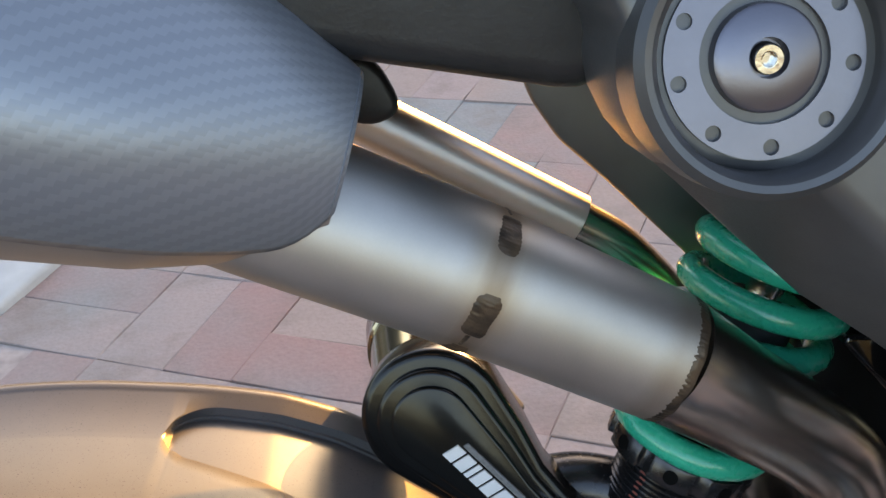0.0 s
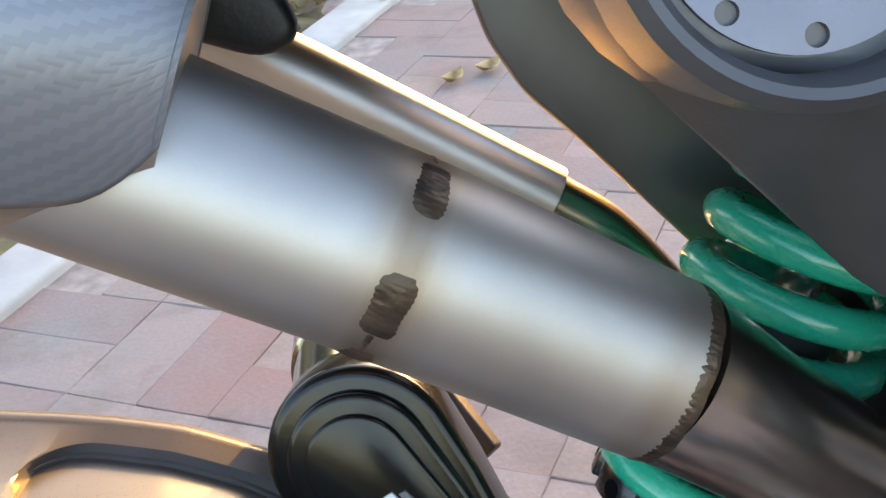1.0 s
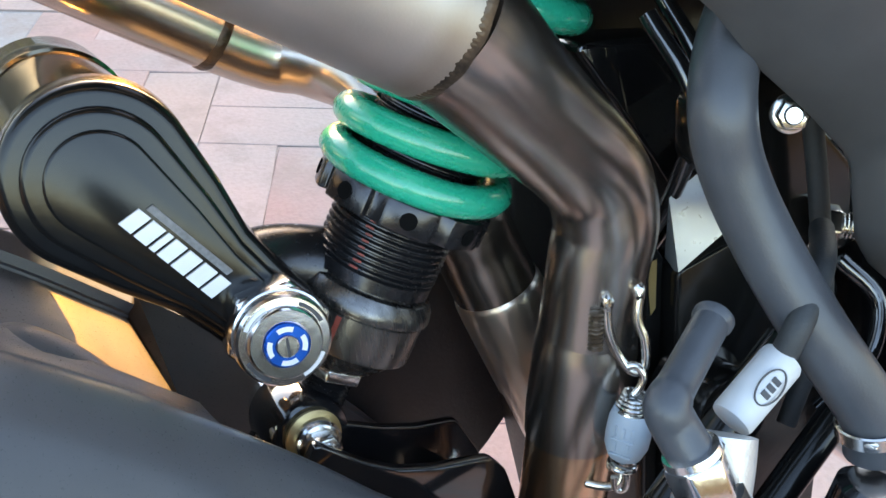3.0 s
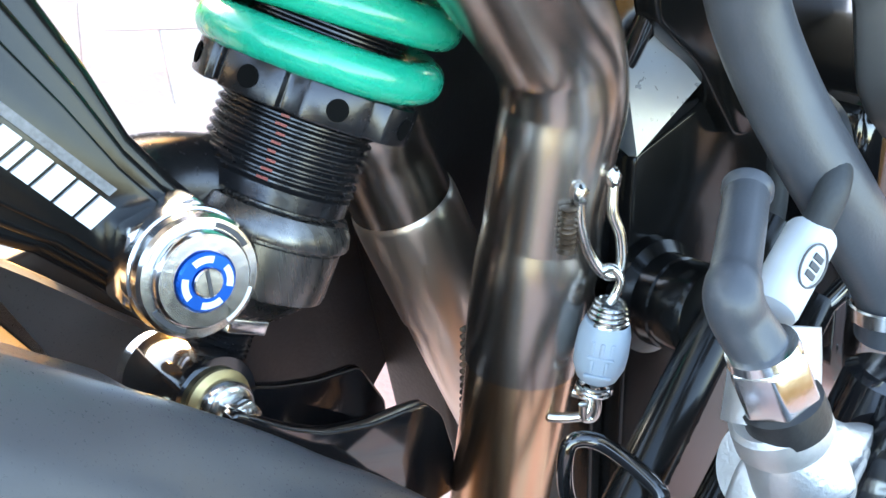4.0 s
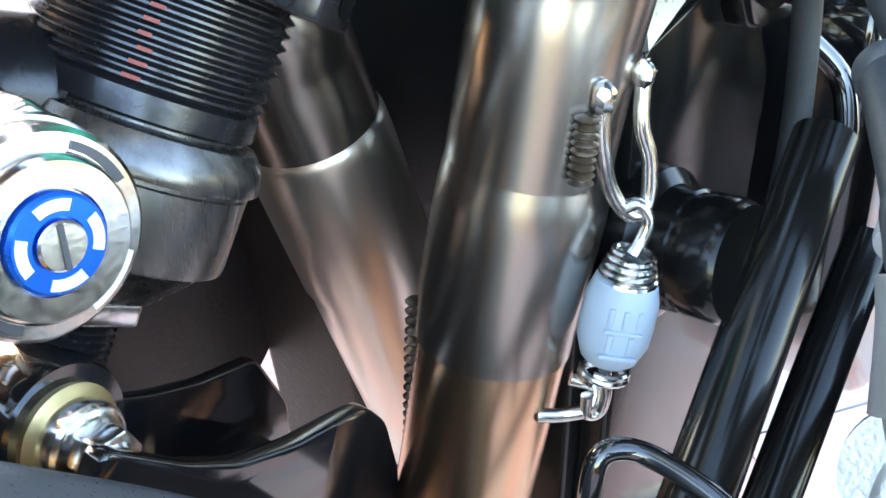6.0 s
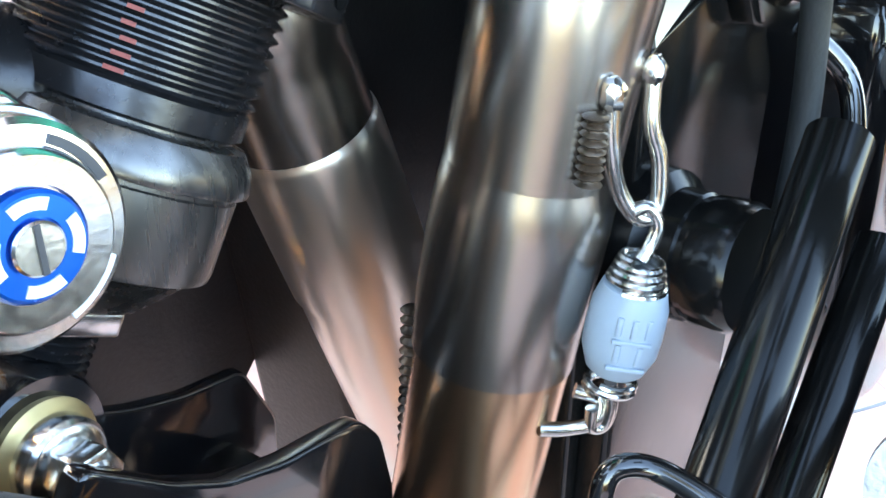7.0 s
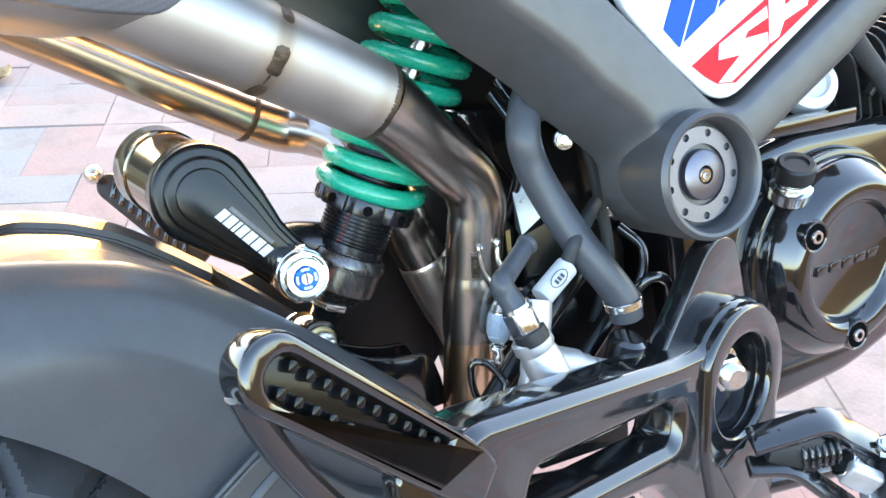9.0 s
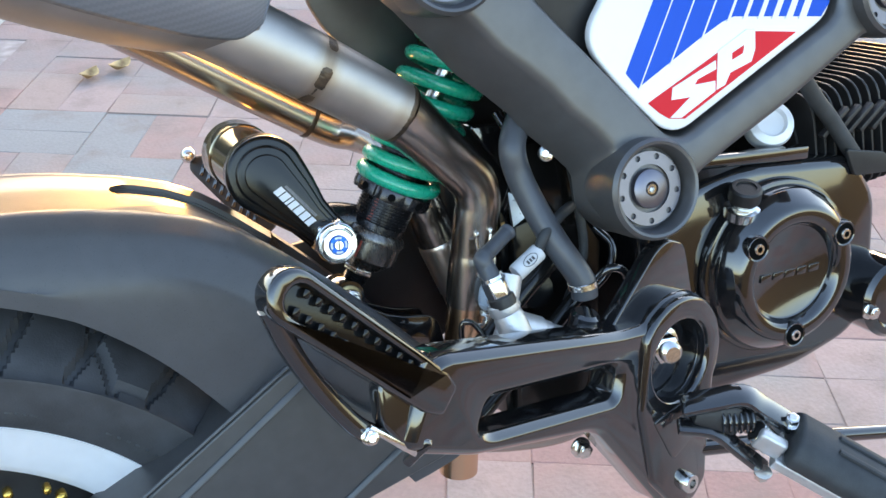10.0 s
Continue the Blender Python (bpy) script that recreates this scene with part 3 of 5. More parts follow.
def muffler():
    m = basis(M_A, M_D, (0, 0, 1))
    prof = [(0.0232, 0.000), (0.0240, 0.0005), (0.0285, 0.010), (0.0340, 0.024), (0.0400, 0.045), (0.0445, 0.075), (0.0470, 0.11), (0.048, 0.16), (0.048, 0.26)]
    bm = bmesh.new()
    uvl = bm.loops.layers.uv.new("UVMap")
    seg, rows = 72, []
    prof = [tuple(q) for q in spline(prof, 4)]
    dist = 0.0
    vs = []
    for i, (r, h) in enumerate(prof):
        if i:
            dist += math.hypot(r - prof[i - 1][0], h - prof[i - 1][1])
        rows.append(dist)
        ring = []
        cut = -40 + 24 * max(0.0, 1 - h / 0.013) ** 2
        for k in range(seg + 1):
            a = radians(cut + (180 - 2 * cut) * k / seg)
            flat = 1.0 + 0.05 * math.cos(4 * a) * min(1, h / 0.05)
            ring.append(bm.verts.new(m @ Vector((r * flat * math.cos(a), r * flat * 1.06 * math.sin(a), h))))
        vs.append(ring)
    for i in range(len(vs) - 1):
        for k in range(seg):
            f = bm.faces.new((vs[i][k], vs[i][k + 1], vs[i + 1][k + 1], vs[i + 1][k]))
            for loop, (s, kk) in zip(f.loops, ((i, k), (i, k + 1), (i + 1, k + 1), (i + 1, k))):
                loop[uvl].uv = (rows[s] / 0.0020 + kk * 0.4, kk / seg * 112)
    ob = part("muffler_sleeve", bm, CARBON, bike, "matt woven carbon muffler sleeve")
    shell_mod = ob.modifiers.new("thickness", "SOLIDIFY")
    shell_mod.thickness = 0.0014
    bm = bmesh.new()
    lathe(bm, [(0.0225, 0.000), (0.0268, 0.010), (0.0325, 0.025), (0.0385, 0.045), (0.0430, 0.075), (0.0455, 0.11), (0.0465, 0.16), (0.0465, 0.25), (0.0, 0.25)], m, 64)
    part("muffler_cone", bm, TITAN, ob, "brushed metal cone inside the sleeve")
    return ob


muffler()
part("muffler_lug", block((0.016, 0.010, 0.008), basis((-0.072, -0.050, 0.142), (0.5, -0.2, 0.4)), 0.0015), TITAN, mid)

# ---- shock absorber ----
EYE = Vector((0.0135, 0.0080, -0.0480))
S_LOW, S_TOP = Vector((0.0182, 0.009, -0.0480)), Vector((0.1037, -0.005, 0.1135))
S_AX = (S_TOP - S_LOW).normalized()


SM = basis(S_LOW, S_AX, (0, -1, 0))
R_H = (Vector((0.0576, 0.0055, 0.0265)) - S_LOW).dot(S_AX)
bm = bmesh.new()
low_prof = [(0.0, 0.0205), (0.0100, 0.0205), (0.0125, 0.0215), (0.0192, 0.0285), (0.0208, 0.0290), (0.0210, 0.0300),
            (0.0210, 0.0415), (0.0206, 0.0418), (0.0206, 0.0424), (0.0222, 0.0428), (0.0224, 0.0436), (0.0218, 0.0462), (0.0200, 0.0490), (0.0176, 0.0496), (0.0176, 0.0508)]
lathe(bm, low_prof, SM, 64)
shock = part("shock_absorber", bm, BRUSHED_BLACK, bike, "black shock absorber with a green coil spring")
bm = bmesh.new()
prof = [(0.0176, 0.0500), (0.0188, 0.0506), (0.0188, 0.0542)]
h = 0.0548
while h < R_H + 0.022:
    prof += [(0.0180, h), (0.0191, h + 0.0007), (0.0191, h + 0.0011), (0.0180, h + 0.0018)]
    h += 0.0021
prof.append((0.0, h))
part("threaded_body", lathe(bm, prof, SM, 64), BLACK_ANOD, shock, "black threaded preload body", 20)
notch = []
for k in range(8):
    a = 45 * k
    notch += arc(0, 0, 0.0268, a + 6, a + 39, 5) + arc(0, 0, 0.0246, a + 40, a + 44.5, 2)
RING_M = SM @ Matrix.Translation((0, 0, R_H - 0.0125))
bm = plate(notch, [arc(0, 0, 0.0175, 0, 350, 36)], Matrix(), 0.0, 0.0088, 0.0006, 2)
bm.transform(RING_M)
ring = part("preload_ring", bm, BLACK_ANOD, shock, "notched black preload ring")
# black discs on the rim paint the shade of its holes
for k in range(8):
    a = radians(45 * k + 22)
    m = RING_M @ Matrix.Rotation(a, 4, "Z") @ Matrix.Translation((0.0258, 0, 0.0044)) @ Matrix.Rotation(radians(90), 4, "Y")
    bm = bmesh.new()
    lathe(bm, [(0.0026, 0.0011), (0.0023, 0.00125), (0.0021, 0.0012), (0.0, 0.0012)], m, 18)
    part("ring_hole", bm, HOLE_SHADE, ring)
bm = bmesh.new()
PITCH, COIL_R, WIRE = 0.01475, 0.0250, 0.0050
pts = []
for k in range(0, 24 * 9 + 1):
    turns = k / 24
    a = radians(172) + 2 * math.pi * turns
    rise = float(np.interp(turns, [0, 0.5, 0.77, 1.02, 1.27, 1.52, 2.0, 9.0], [0, 0.0008, 0.0018, 0.0060, 0.0095, 0.0125, 0.0179, 0.0179 + 7.0 * PITCH]))
    taper = min(1.0, 0.45 + turns * 3)
    q = SM @ Vector((COIL_R * math.cos(a), COIL_R * math.sin(a), R_H - 0.0005 + rise))
    pts.append((*q, WIRE * taper))
for k in range(12):
    h = 0.0555 + 0.0021 * k
    if h < R_H - 0.013:
        m = SM @ Matrix.Rotation(radians(43), 4, "Z") @ Matrix.Translation((0.01912, 0.0003 * (k % 3 - 1), h + 0.0003))
        part("paint_mark", block((0.0003, random.uniform(0.0016, 0.0030), 0.0006), m, 0.0), RED_INK, shock, "smeared red paint mark")
m = SM @ Matrix.Rotation(radians(49), 4, "Z") @ Matrix.Translation((0.02105, 0, 0.0350))
part("paint_mark", block((0.0003, 0.0016, 0.0120), m, 0.0), RED_INK, shock, "smeared red paint mark")
part("coil_spring", tube(bm, pts, seg=20, step=1), GREEN, shock, "glossy teal green coil spring")
bm = bmesh.new()
lathe(bm, [(0.0, 0.05), (0.0062, 0.05), (0.0062, 0.20), (0.0, 0.20)], SM, 32)
part("piston_rod", bm, CHROME, shock, "polished piston rod")
bm = bmesh.new()
lathe(bm, [(0.0, 0.118), (0.0135, 0.118), (0.0150, 0.122), (0.0150, 0.134), (0.011, 0.138), (0.0, 0.138)], SM, 40)
part("bump_stop", bm, RUBBER, shock, "ribbed black rubber bump stop")
bm = bmesh.new()
lathe(bm, [(0.0, 0.210), (0.027, 0.210), (0.027, 0.214), (0.018, 0.218), (0.014, 0.24), (0.0, 0.24)], SM, 40)
part("top_mount", bm, BLACK_ANOD, shock)
# lower rod end: locknut, threads, eye and bolt
bm = bmesh.new()
for k in range(7):
    lathe(bm, [(0.0072, 0.0070 + k * 0.0014), (0.0082, 0.0077 + k * 0.0014), (0.0072, 0.0084 + k * 0.0014)], SM, 28, False)
lathe(bm, [(0.007, 0.0), (0.0071, 0.017)], SM, 28)
part("rod_thread", bm, BLACK_ANOD, shock, "black threaded rod end")
bm = plate(hexagon(0.0112), [], Matrix(), 0.0165, 0.0206, 0.0006)
bm.transform(SM)
part("lock_nut", bm, SILVER, shock, "bright lock nut")
EM = basis(EYE, (0.05, -1.0, 0.04), S_AX)
bm = bmesh.new()
lathe(bm, [(0.0072, -0.011), (0.0118, -0.011), (0.0126, -0.0095), (0.0126, 0.0095), (0.0118, 0.011), (0.0072, 0.011)], EM, 48)
eye_part = part("rod_eye", bm, BLACK_GLOSS, shock, "gloss black rod eye")
bm = bmesh.new()
lathe(bm, [(0.0088, 0.0105), (0.0092, 0.0125), (0.0074, 0.0135), (0.006, 0.0135)], EM, 40)
part("seal", bm, BRASS, eye_part, "brass coloured seal")
bm = bmesh.new()
lathe(bm, [(0.0074, 0.0128), (0.0074, 0.0165), (0.0068, 0.0172), (0.0, 0.0172)], EM, 40)
part("spacer", bm, SILVER, eye_part)
bolt("eye_bolt", EYE + EM.to_3x3() @ Vector((0, 0, 0.0172)), EM.to_3x3() @ Vector((0, 0, 1)), 0.0052, eye_part)
bm = bmesh.new()
lathe(bm, [(0.0074, -0.011), (0.0095, -0.0125), (0.0100, -0.0165), (0.0086, -0.0180), (0.0, -0.0180)], EM, 40)
part("spacer", bm, SILVER, eye_part)

# piggyback reservoir: a flat arm from the adjuster to the bottle
K = Vector((0.0026, -0.0240, -0.0004))
RES = Vector((-0.0345, -0.0145, 0.0470))
ARM_X = (RES - K).normalized()
FACE_N = Vector((-0.13, -0.98, 0.10))
FACE_N = (FACE_N - ARM_X * FACE_N.dot(ARM_X)).normalized()
AM = Matrix((ARM_X, FACE_N.cross(ARM_X), FACE_N)).transposed().to_4x4()
AM.translation = K
AL = (RES - K).length


def arm_outline(r_res, r_knob, waist):
    left = arc(AL, 0, r_res, -100, 100, 24)
    right = arc(0, 0, r_knob, 110, 250, 12)
    up = [(AL * 0.62, r_res * 0.80), (AL * 0.36, waist), (AL * 0.16, waist * 0.92)]
    return left + up + right + [(u, -v) for u, v in reversed(up)]


arm = part("reservoir_arm", plate(arm_outline(0.0255, 0.0145, 0.0152), [], AM, -0.034, -0.0150, 0.0030, 4), ARM_BLACK, shock, "gloss black reservoir arm")
inner = part("arm_step", plate(arm_outline(0.0195, 0.0120, 0.0118), [], AM, -0.0165, -0.0118, 0.0018, 4), ARM_BLACK, arm)
part("arm_face", plate(arm_outline(0.0140, 0.0095, 0.0084), [], AM, -0.0135, -0.0100, 0.0009, 3), ARM_BLACK, arm)
u = 0.0500
for wid in (4.5, 4.7, 2.0, 4.3, 4.9, 4.9, 4.3):
    wk = wid * 0.00090
    part("print_mark", plate([(u, -0.0016), (u - wk, -0.0016), (u - wk + 0.0012, 0.0048), (u + 0.0012, 0.0048)], [], AM, -0.0104, -0.0092), INK, arm, "white printed mark")
    u -= wk + 0.0009
part("print_line", plate([(0.0480, -0.0046), (0.0200, -0.0046), (0.0204, -0.0026), (0.0484, -0.0026)], [], AM, -0.0104, -0.0092), SMALL_INK, arm, "fine grey print line")
bm = bmesh.new()
RM = basis(RES - FACE_N * 0.030, (-0.03, 1.0, 0.02))
lathe(bm, [(0.0222, 0.0), (0.0222, 0.046), (0.0232, 0.0465), (0.0232, 0.064), (0.021, 0.068), (0.0, 0.069)], RM, 64)
bottle = part("reservoir_bottle", bm, SMOKE, shock, "smoked mirror reservoir bottle")
# adjuster
KM = basis(K, FACE_N, (0, 0, 1))
bm = plate(hexagon(0.0153, 12), [], Matrix(), -0.0135, -0.0035, 0.0014, 3)
lathe(bm, [(0.0138, -0.0045), (0.0136, -0.0018), (0.0126, -0.0012)], Matrix(), 64)
bm.transform(KM)
knob = part("adjuster_nut", bm, SILVER, shock, "bright hexagonal damping adjuster")
bm = bmesh.new()
lathe(bm, [(0.0131, -0.002), (0.0131, 0.0018), (0.0124, 0.0026), (0.0104, 0.0027), (0.0102, 0.0042), (0.0096, 0.0049), (0.0066, 0.0049), (0.0064, 0.0036), (0.0, 0.0036)], KM, 64)
dial = part("adjuster_dial", bm, SILVER, knob, "machined silver dial")
bm = bmesh.new()
lathe(bm, [(0.0062, 0.0030), (0.0062, 0.0056), (0.0058, 0.0060), (0.0034, 0.0060), (0.0034, 0.0052)], KM, 48)
part("blue_ring", bm, BLUE, knob, "blue anodised ring")
for k in range(4):
    bm = plate([*arc(0, 0, 0.0055, 90 * k - 26, 90 * k + 26, 6), *arc(0, 0, 0.0041, 90 * k + 26, 90 * k - 26, 6)], [], KM, 0.0058, 0.00625)
    part("dial_mark", bm, INK, knob)
for k in range(4):
    bm = plate([*arc(0, 0, 0.0117, 90 * k + 20, 90 * k + 62, 8), *arc(0, 0, 0.0106, 90 * k + 62, 90 * k + 20, 8)], [], KM, 0.0026, 0.0030)
    part("dial_mark", bm, INK if k % 2 else DARKINK, knob)
bm = bmesh.new()
lathe(bm, [(0.0031, 0.0045), (0.0031, 0.0066), (0.0028, 0.0069), (0.0, 0.0069)], KM, 32)
screw = part("dial_screw", bm, CHROME, knob, "slotted screw")
# dark bar on the head paints the shade in the screw's slot
part("screw_slot", block((0.0007, 0.0056, 0.0004), KM @ Matrix.Translation((0, 0, 0.0070)), 0.0), DARKINK, screw)
# bridge between the arm and the damper body
part("arm_bridge", tube(bmesh.new(), [(-0.002, 0.009, 0.006, 0.0120), (0.016, 0.013, 0.004, 0.0120), (0.036, 0.011, -0.002, 0.012)], seg=28), BLACK_ANOD, shock)

# ---- rear wheel and fender ----
AX = Vector((-0.284, 0.0, -0.250))
WM = basis(AX, RIGHT, (0, 0, 1))


def tyre():
    bm = bmesh.new()
    prof = [(0.196, 0.046), (0.201, 0.052), (0.208, 0.0565), (0.218, 0.0625), (0.228, 0.0655), (0.2345, 0.0668), (0.2350, 0.0688), (0.2368, 0.0690), (0.2376, 0.0672)]
    n = 64
    crown = []
    for k in range(n + 1):
        y = 0.066 - 0.132 * k / n
        crown.append((0.2765 - 0.0385 * (abs(y) / 0.066) ** 2.3, y))
    prof = prof + crown[1:-1] + [(r, -y) for r, y in reversed(prof)]
    nt = 900
    vs = []
    for i in range(nt):
        th = 2 * math.pi * i / nt
        a = (90 - math.degrees(th) - 17.7) % 20.57
        ring = []
        for r, y in prof:
            if r > 0.2395 and abs(y) < 0.0655:
                e = (r - 0.2425) / 0.030
                cut = (abs(a - 3.8 * e) < 0.75 and e < 1.0) or (abs(a - 9.3 - 4.0 * e) < 0.75 and e < 1.1) or (abs(a - 15.1 + 5.4 * e) < 0.75 and e < 0.95) or (abs(e - 0.03) < 0.07 and a > 15.1)
                if cut:
                    r = r - 0.0050
            ring.append(bm.verts.new(WM @ Vector((r * math.cos(th), r * math.sin(th), y))))
        vs.append(ring)
    for i in range(nt):
        a, b = vs[i], vs[(i + 1) % nt]
        for k in range(len(prof) - 1):
            bm.faces.new((a[k], b[k], b[k + 1], a[k + 1]))
    return bm


wheel = part("rear_wheel", tyre(), TYRE, bike, "wide black tyre on a silver rim", 25)
bm = bmesh.new()
lathe(bm, [(0.166, 0.020), (0.1680, 0.036), (0.1750, 0.0435), (0.1975, 0.0500), (0.2015, 0.0530), (0.2030, 0.0505), (0.200, 0.040), (0.190, 0.0), (0.200, -0.05), (0.166, -0.03), (0.166, 0.020)], WM, 160, False)
rim = part("rim", bm, RIM, wheel, "silver painted rim")
bm = plate(arc(0, 0, 0.120, 0, 355, 72), [arc(0, 0, 0.085, 0, 350, 48)], WM, 0.050, 0.054, 0.0004)
part("brake_disc", bm, HEADER, wheel)
for k in range(6):
    m = WM @ Matrix.Rotation(radians(60 * k + 20), 4, "Z")
    bm = plate(rounded([(0.03, -0.018), (0.155, -0.012), (0.155, 0.012), (0.03, 0.018)], 0.006), [], m, 0.0, 0.030, 0.004)
    part("spoke", bm, BLACK_SATIN, wheel)
    for r, z in ((0.128, 0.040), (0.137, 0.036)):
        bolt("disc_button", (m @ Vector((r, 0.012, z))), RIGHT, 0.0045, wheel, GOLD, "gold bolt")


for t0, step, n in ((69.8, 1.25, 4), (54.2, 1.75, 9)):
    for i in range(n):
        m = WM @ Matrix.Rotation(radians(t0 - i * step), 4, "Z") @ Matrix.Translation((0.2155, 0, 0.0592)) @ Matrix.Rotation(0.43, 4, "Y")
        part("sidewall_mark", block((0.0060, 0.0024 if i % 3 else 0.0040, 0.0008), m, 0.0002), RUBBER, wheel, "faint moulded tyre mark")
for a_deg, r, wid, turn in ((65, 0.154, 0.006, 0.7), (57.5, 0.1615, 0.005, 0.2), (54.0, 0.160, 0.007, 0.9), (46, 0.158, 0.006, 0.5)):
    m = WM @ Matrix.Rotation(radians(a_deg), 4, "Z") @ Matrix.Translation((r, 0, 0.036)) @ Matrix.Rotation(turn, 4, "Z")
    part("gold_lug", block((0.006, wid, 0.010), m, 0.0024, 3), GOLD, wheel, "gold anodised lug")
bm = bmesh.new()
lathe(bm, [(0.0, 0.022), (0.165, 0.022), (0.165, -0.02), (0.0, -0.02)], WM, 72)
part("hub_disc", bm, BLACK_SATIN, wheel)


def fender_top(th):
    return float(np.interp(th, [12, 26, 34, 38, 45, 49, 55, 62, 74], [0.3165, 0.3350, 0.3480, 0.3520, 0.3547, 0.3574, 0.3627, 0.3732, 0.3880]))


def fender_low(th):
    return float(np.interp(th, [16, 24.5, 34, 43, 48, 54, 60, 74], [0.2806, 0.2780, 0.2712, 0.2645, 0.2620, 0.2800, 0.2960, 0.3240]))


def swept_section(angles, section):
    """A closed section, rows of y and radius, carried round the axle."""
    bm = bmesh.new()
    vs = []
    for th in angles:
        t = radians(th)
        vs.append([bm.verts.new((AX.x + r * math.sin(t), y, AX.z + r * math.cos(t))) for y, r in section(th)])
    n = len(vs[0])
    for a, b in zip(vs, vs[1:]):
        for k in range(n):
            bm.faces.new((a[k], a[(k + 1) % n], b[(k + 1) % n], b[k]))
    bm.faces.new(vs[0])
    bm.faces.new(vs[-1][::-1])
    return bm


def flank(th):
    rt, low = fender_top(th), fender_low(th)
    return [(-0.0800, low), (-0.0806, low + 0.010), (-0.0798, rt - 0.036), (-0.0765, rt - 0.024), (-0.0680, rt - 0.0095), (-0.0570, rt - 0.0015), (-0.0490, rt + 0.0018), (-0.0440, rt + 0.0005)]


FAR_LIP = 0.0385


def near_lip(th):
    """The near edge of the sunk panel in the crown."""
    return float(np.interp(th, [28.4, 29.0, 33.0, 36.5, 40.0, 48.0], [0.004, 0.000, -0.010, -0.019, -0.027, -0.028]))


def far_lip(th):
    """The far edge, rounded towards the panel's rear end."""
    u = min(1.0, max(0.0, (th - 27.6) / 3.0))
    return 0.014 + (FAR_LIP - 0.014) * math.sqrt(max(0.0, 1 - (1 - u) ** 2))


def shell(th):
    """Outer skin with its sunk crown panel, then the inner skin back."""
    rt = fender_top(th)
    deep = 0.0048 * min(1.0, max(0.0, (th - 27.6) / 0.5))
    yn, yf = near_lip(th), far_lip(th)
    if th < 28.4:
        yn = 0.012 - 0.010 * max(0.0, (th - 27.6) / 0.8)
    sec = [tuple(q) for q in spline(flank(th), 3)]
    top = rt - 0.0010
    sec += [(yn - 0.010, rt - 0.0002), (yn - 0.0012, top), (yn, top - 0.0004 * (deep > 0)), (yn + 0.0012, rt - 0.001 - deep), ((yn + yf) / 2, rt - 0.001 - deep), (yf - 0.0008, rt - 0.001 - deep), (yf, top - 0.0004 * (deep > 0)), (yf + 0.0010, top)]
    sec += [(-y, r) for y, r in reversed([tuple(q) for q in spline(flank(th), 3)])]
    inn = [(y * 0.955, r - 0.0035 if abs(y) < 0.0790 else r) for y, r in sec]
    return sec + inn[::-1]


def cheek(side):
    def section(th):
        rt, low = fender_top(th), fender_low(th)
        w = 1.0 - 0.16 * max(0.0, (th - 46) / 28) ** 1.3
        sec = [tuple(q) for q in spline(flank(th), 3)] + [(-0.0455, rt - 0.006), (-0.0560, rt - 0.020), (-0.060, low)]
        return [(side * y * w, r) for y, r in sec]
    return section


hugger = part("rear_fender", swept_section(np.linspace(-75, 27, 90).tolist() + np.linspace(27.2, 32, 33).tolist() + np.linspace(32.4, 47.2, 38).tolist(), shell), FENDER_GREY, bike, "satin grey rear fender with a sunk crown panel", 30)
for side in (1, -1):
    part("fender_cheek", swept_section(np.linspace(47.1, 74, 30).tolist(), cheek(side)), FENDER_GREY, hugger, "", 40)


DOME = 41.2
td = radians(DOME)
bm = bmesh.new()
lathe(bm, [(0.0215, -0.004), (0.0205, 0.0015), (0.0170, 0.0048), (0.0100, 0.0066), (0.0, 0.0072)], basis((AX.x + (fender_top(DOME) - 0.0075) * math.sin(td), -0.0300, AX.z + (fender_top(DOME) - 0.0075) * math.cos(td)), (math.sin(td), 0, math.cos(td))), 48)
part("crown_dome", bm, FENDER_GREY, hugger)

swing = part("swingarm", plate(rounded([(0.055, -0.128), (-0.010, -0.090), (-0.0500, -0.0470), (-0.30, -0.207), (-0.285, -0.315), (-0.235, -0.290), (-0.045, -0.160), (0.045, -0.135)], 0.012), [], SIDE(-0.066), -0.030, 0.022, 0.009, 4), ARM_GREY, bike, "satin grey box-section swingarm")
part("swingarm_left", plate(rounded([(0.055, -0.128), (-0.010, -0.090), (-0.0500, -0.0470), (-0.30, -0.207), (-0.285, -0.315), (-0.235, -0.290), (-0.045, -0.160), (0.045, -0.135)], 0.012), [], SIDE(0.086), -0.012, 0.022, 0.009, 3), ARM_GREY, swing)

for a, b, w in (((-0.0526, -0.0462), (-0.30, -0.205), 0.0022), ((-0.0459, -0.0594), (-0.30, -0.236), 0.0045), ((0.0113, -0.1208), (-0.20, -0.262), 0.0040)):
    part("swingarm_edge", ribbon(bmesh.new(), [(a[0], -0.0885, a[1]), ((a[0] + b[0]) / 2, -0.0885, (a[1] + b[1]) / 2), (b[0], -0.0885, b[1])], w, 0.0030, (0.25, -0.75, 0.6)), ARM_GREY, swing)

# shock linkage plate below the rod end
LINK = [(0.0100, -0.0400), (0.0182, -0.0468), (0.0248, -0.0523), (0.0348, -0.0586), (0.0476, -0.0630), (0.0600, -0.0650), (0.0672, -0.0665), (0.0724, -0.0728), (0.0761, -0.0870), (0.0761, -0.1000), (0.0, -0.1000), (0.0, -0.0560)]
link = part("linkage_plate", plate(rounded(LINK, 0.0020, 2), [], SIDE(-0.016), -0.0015, 0.003, 0.0009, 3), BLACK_GLOSS, bike, "gloss black shock linkage")
BACK = [(0.0100, -0.0480), (0.0322, -0.0612), (0.0466, -0.0680), (0.0589, -0.0721), (0.0742, -0.0746), (0.0826, -0.0908), (0.0826, -0.1050), (0.0, -0.1050), (0.0, -0.0560)]
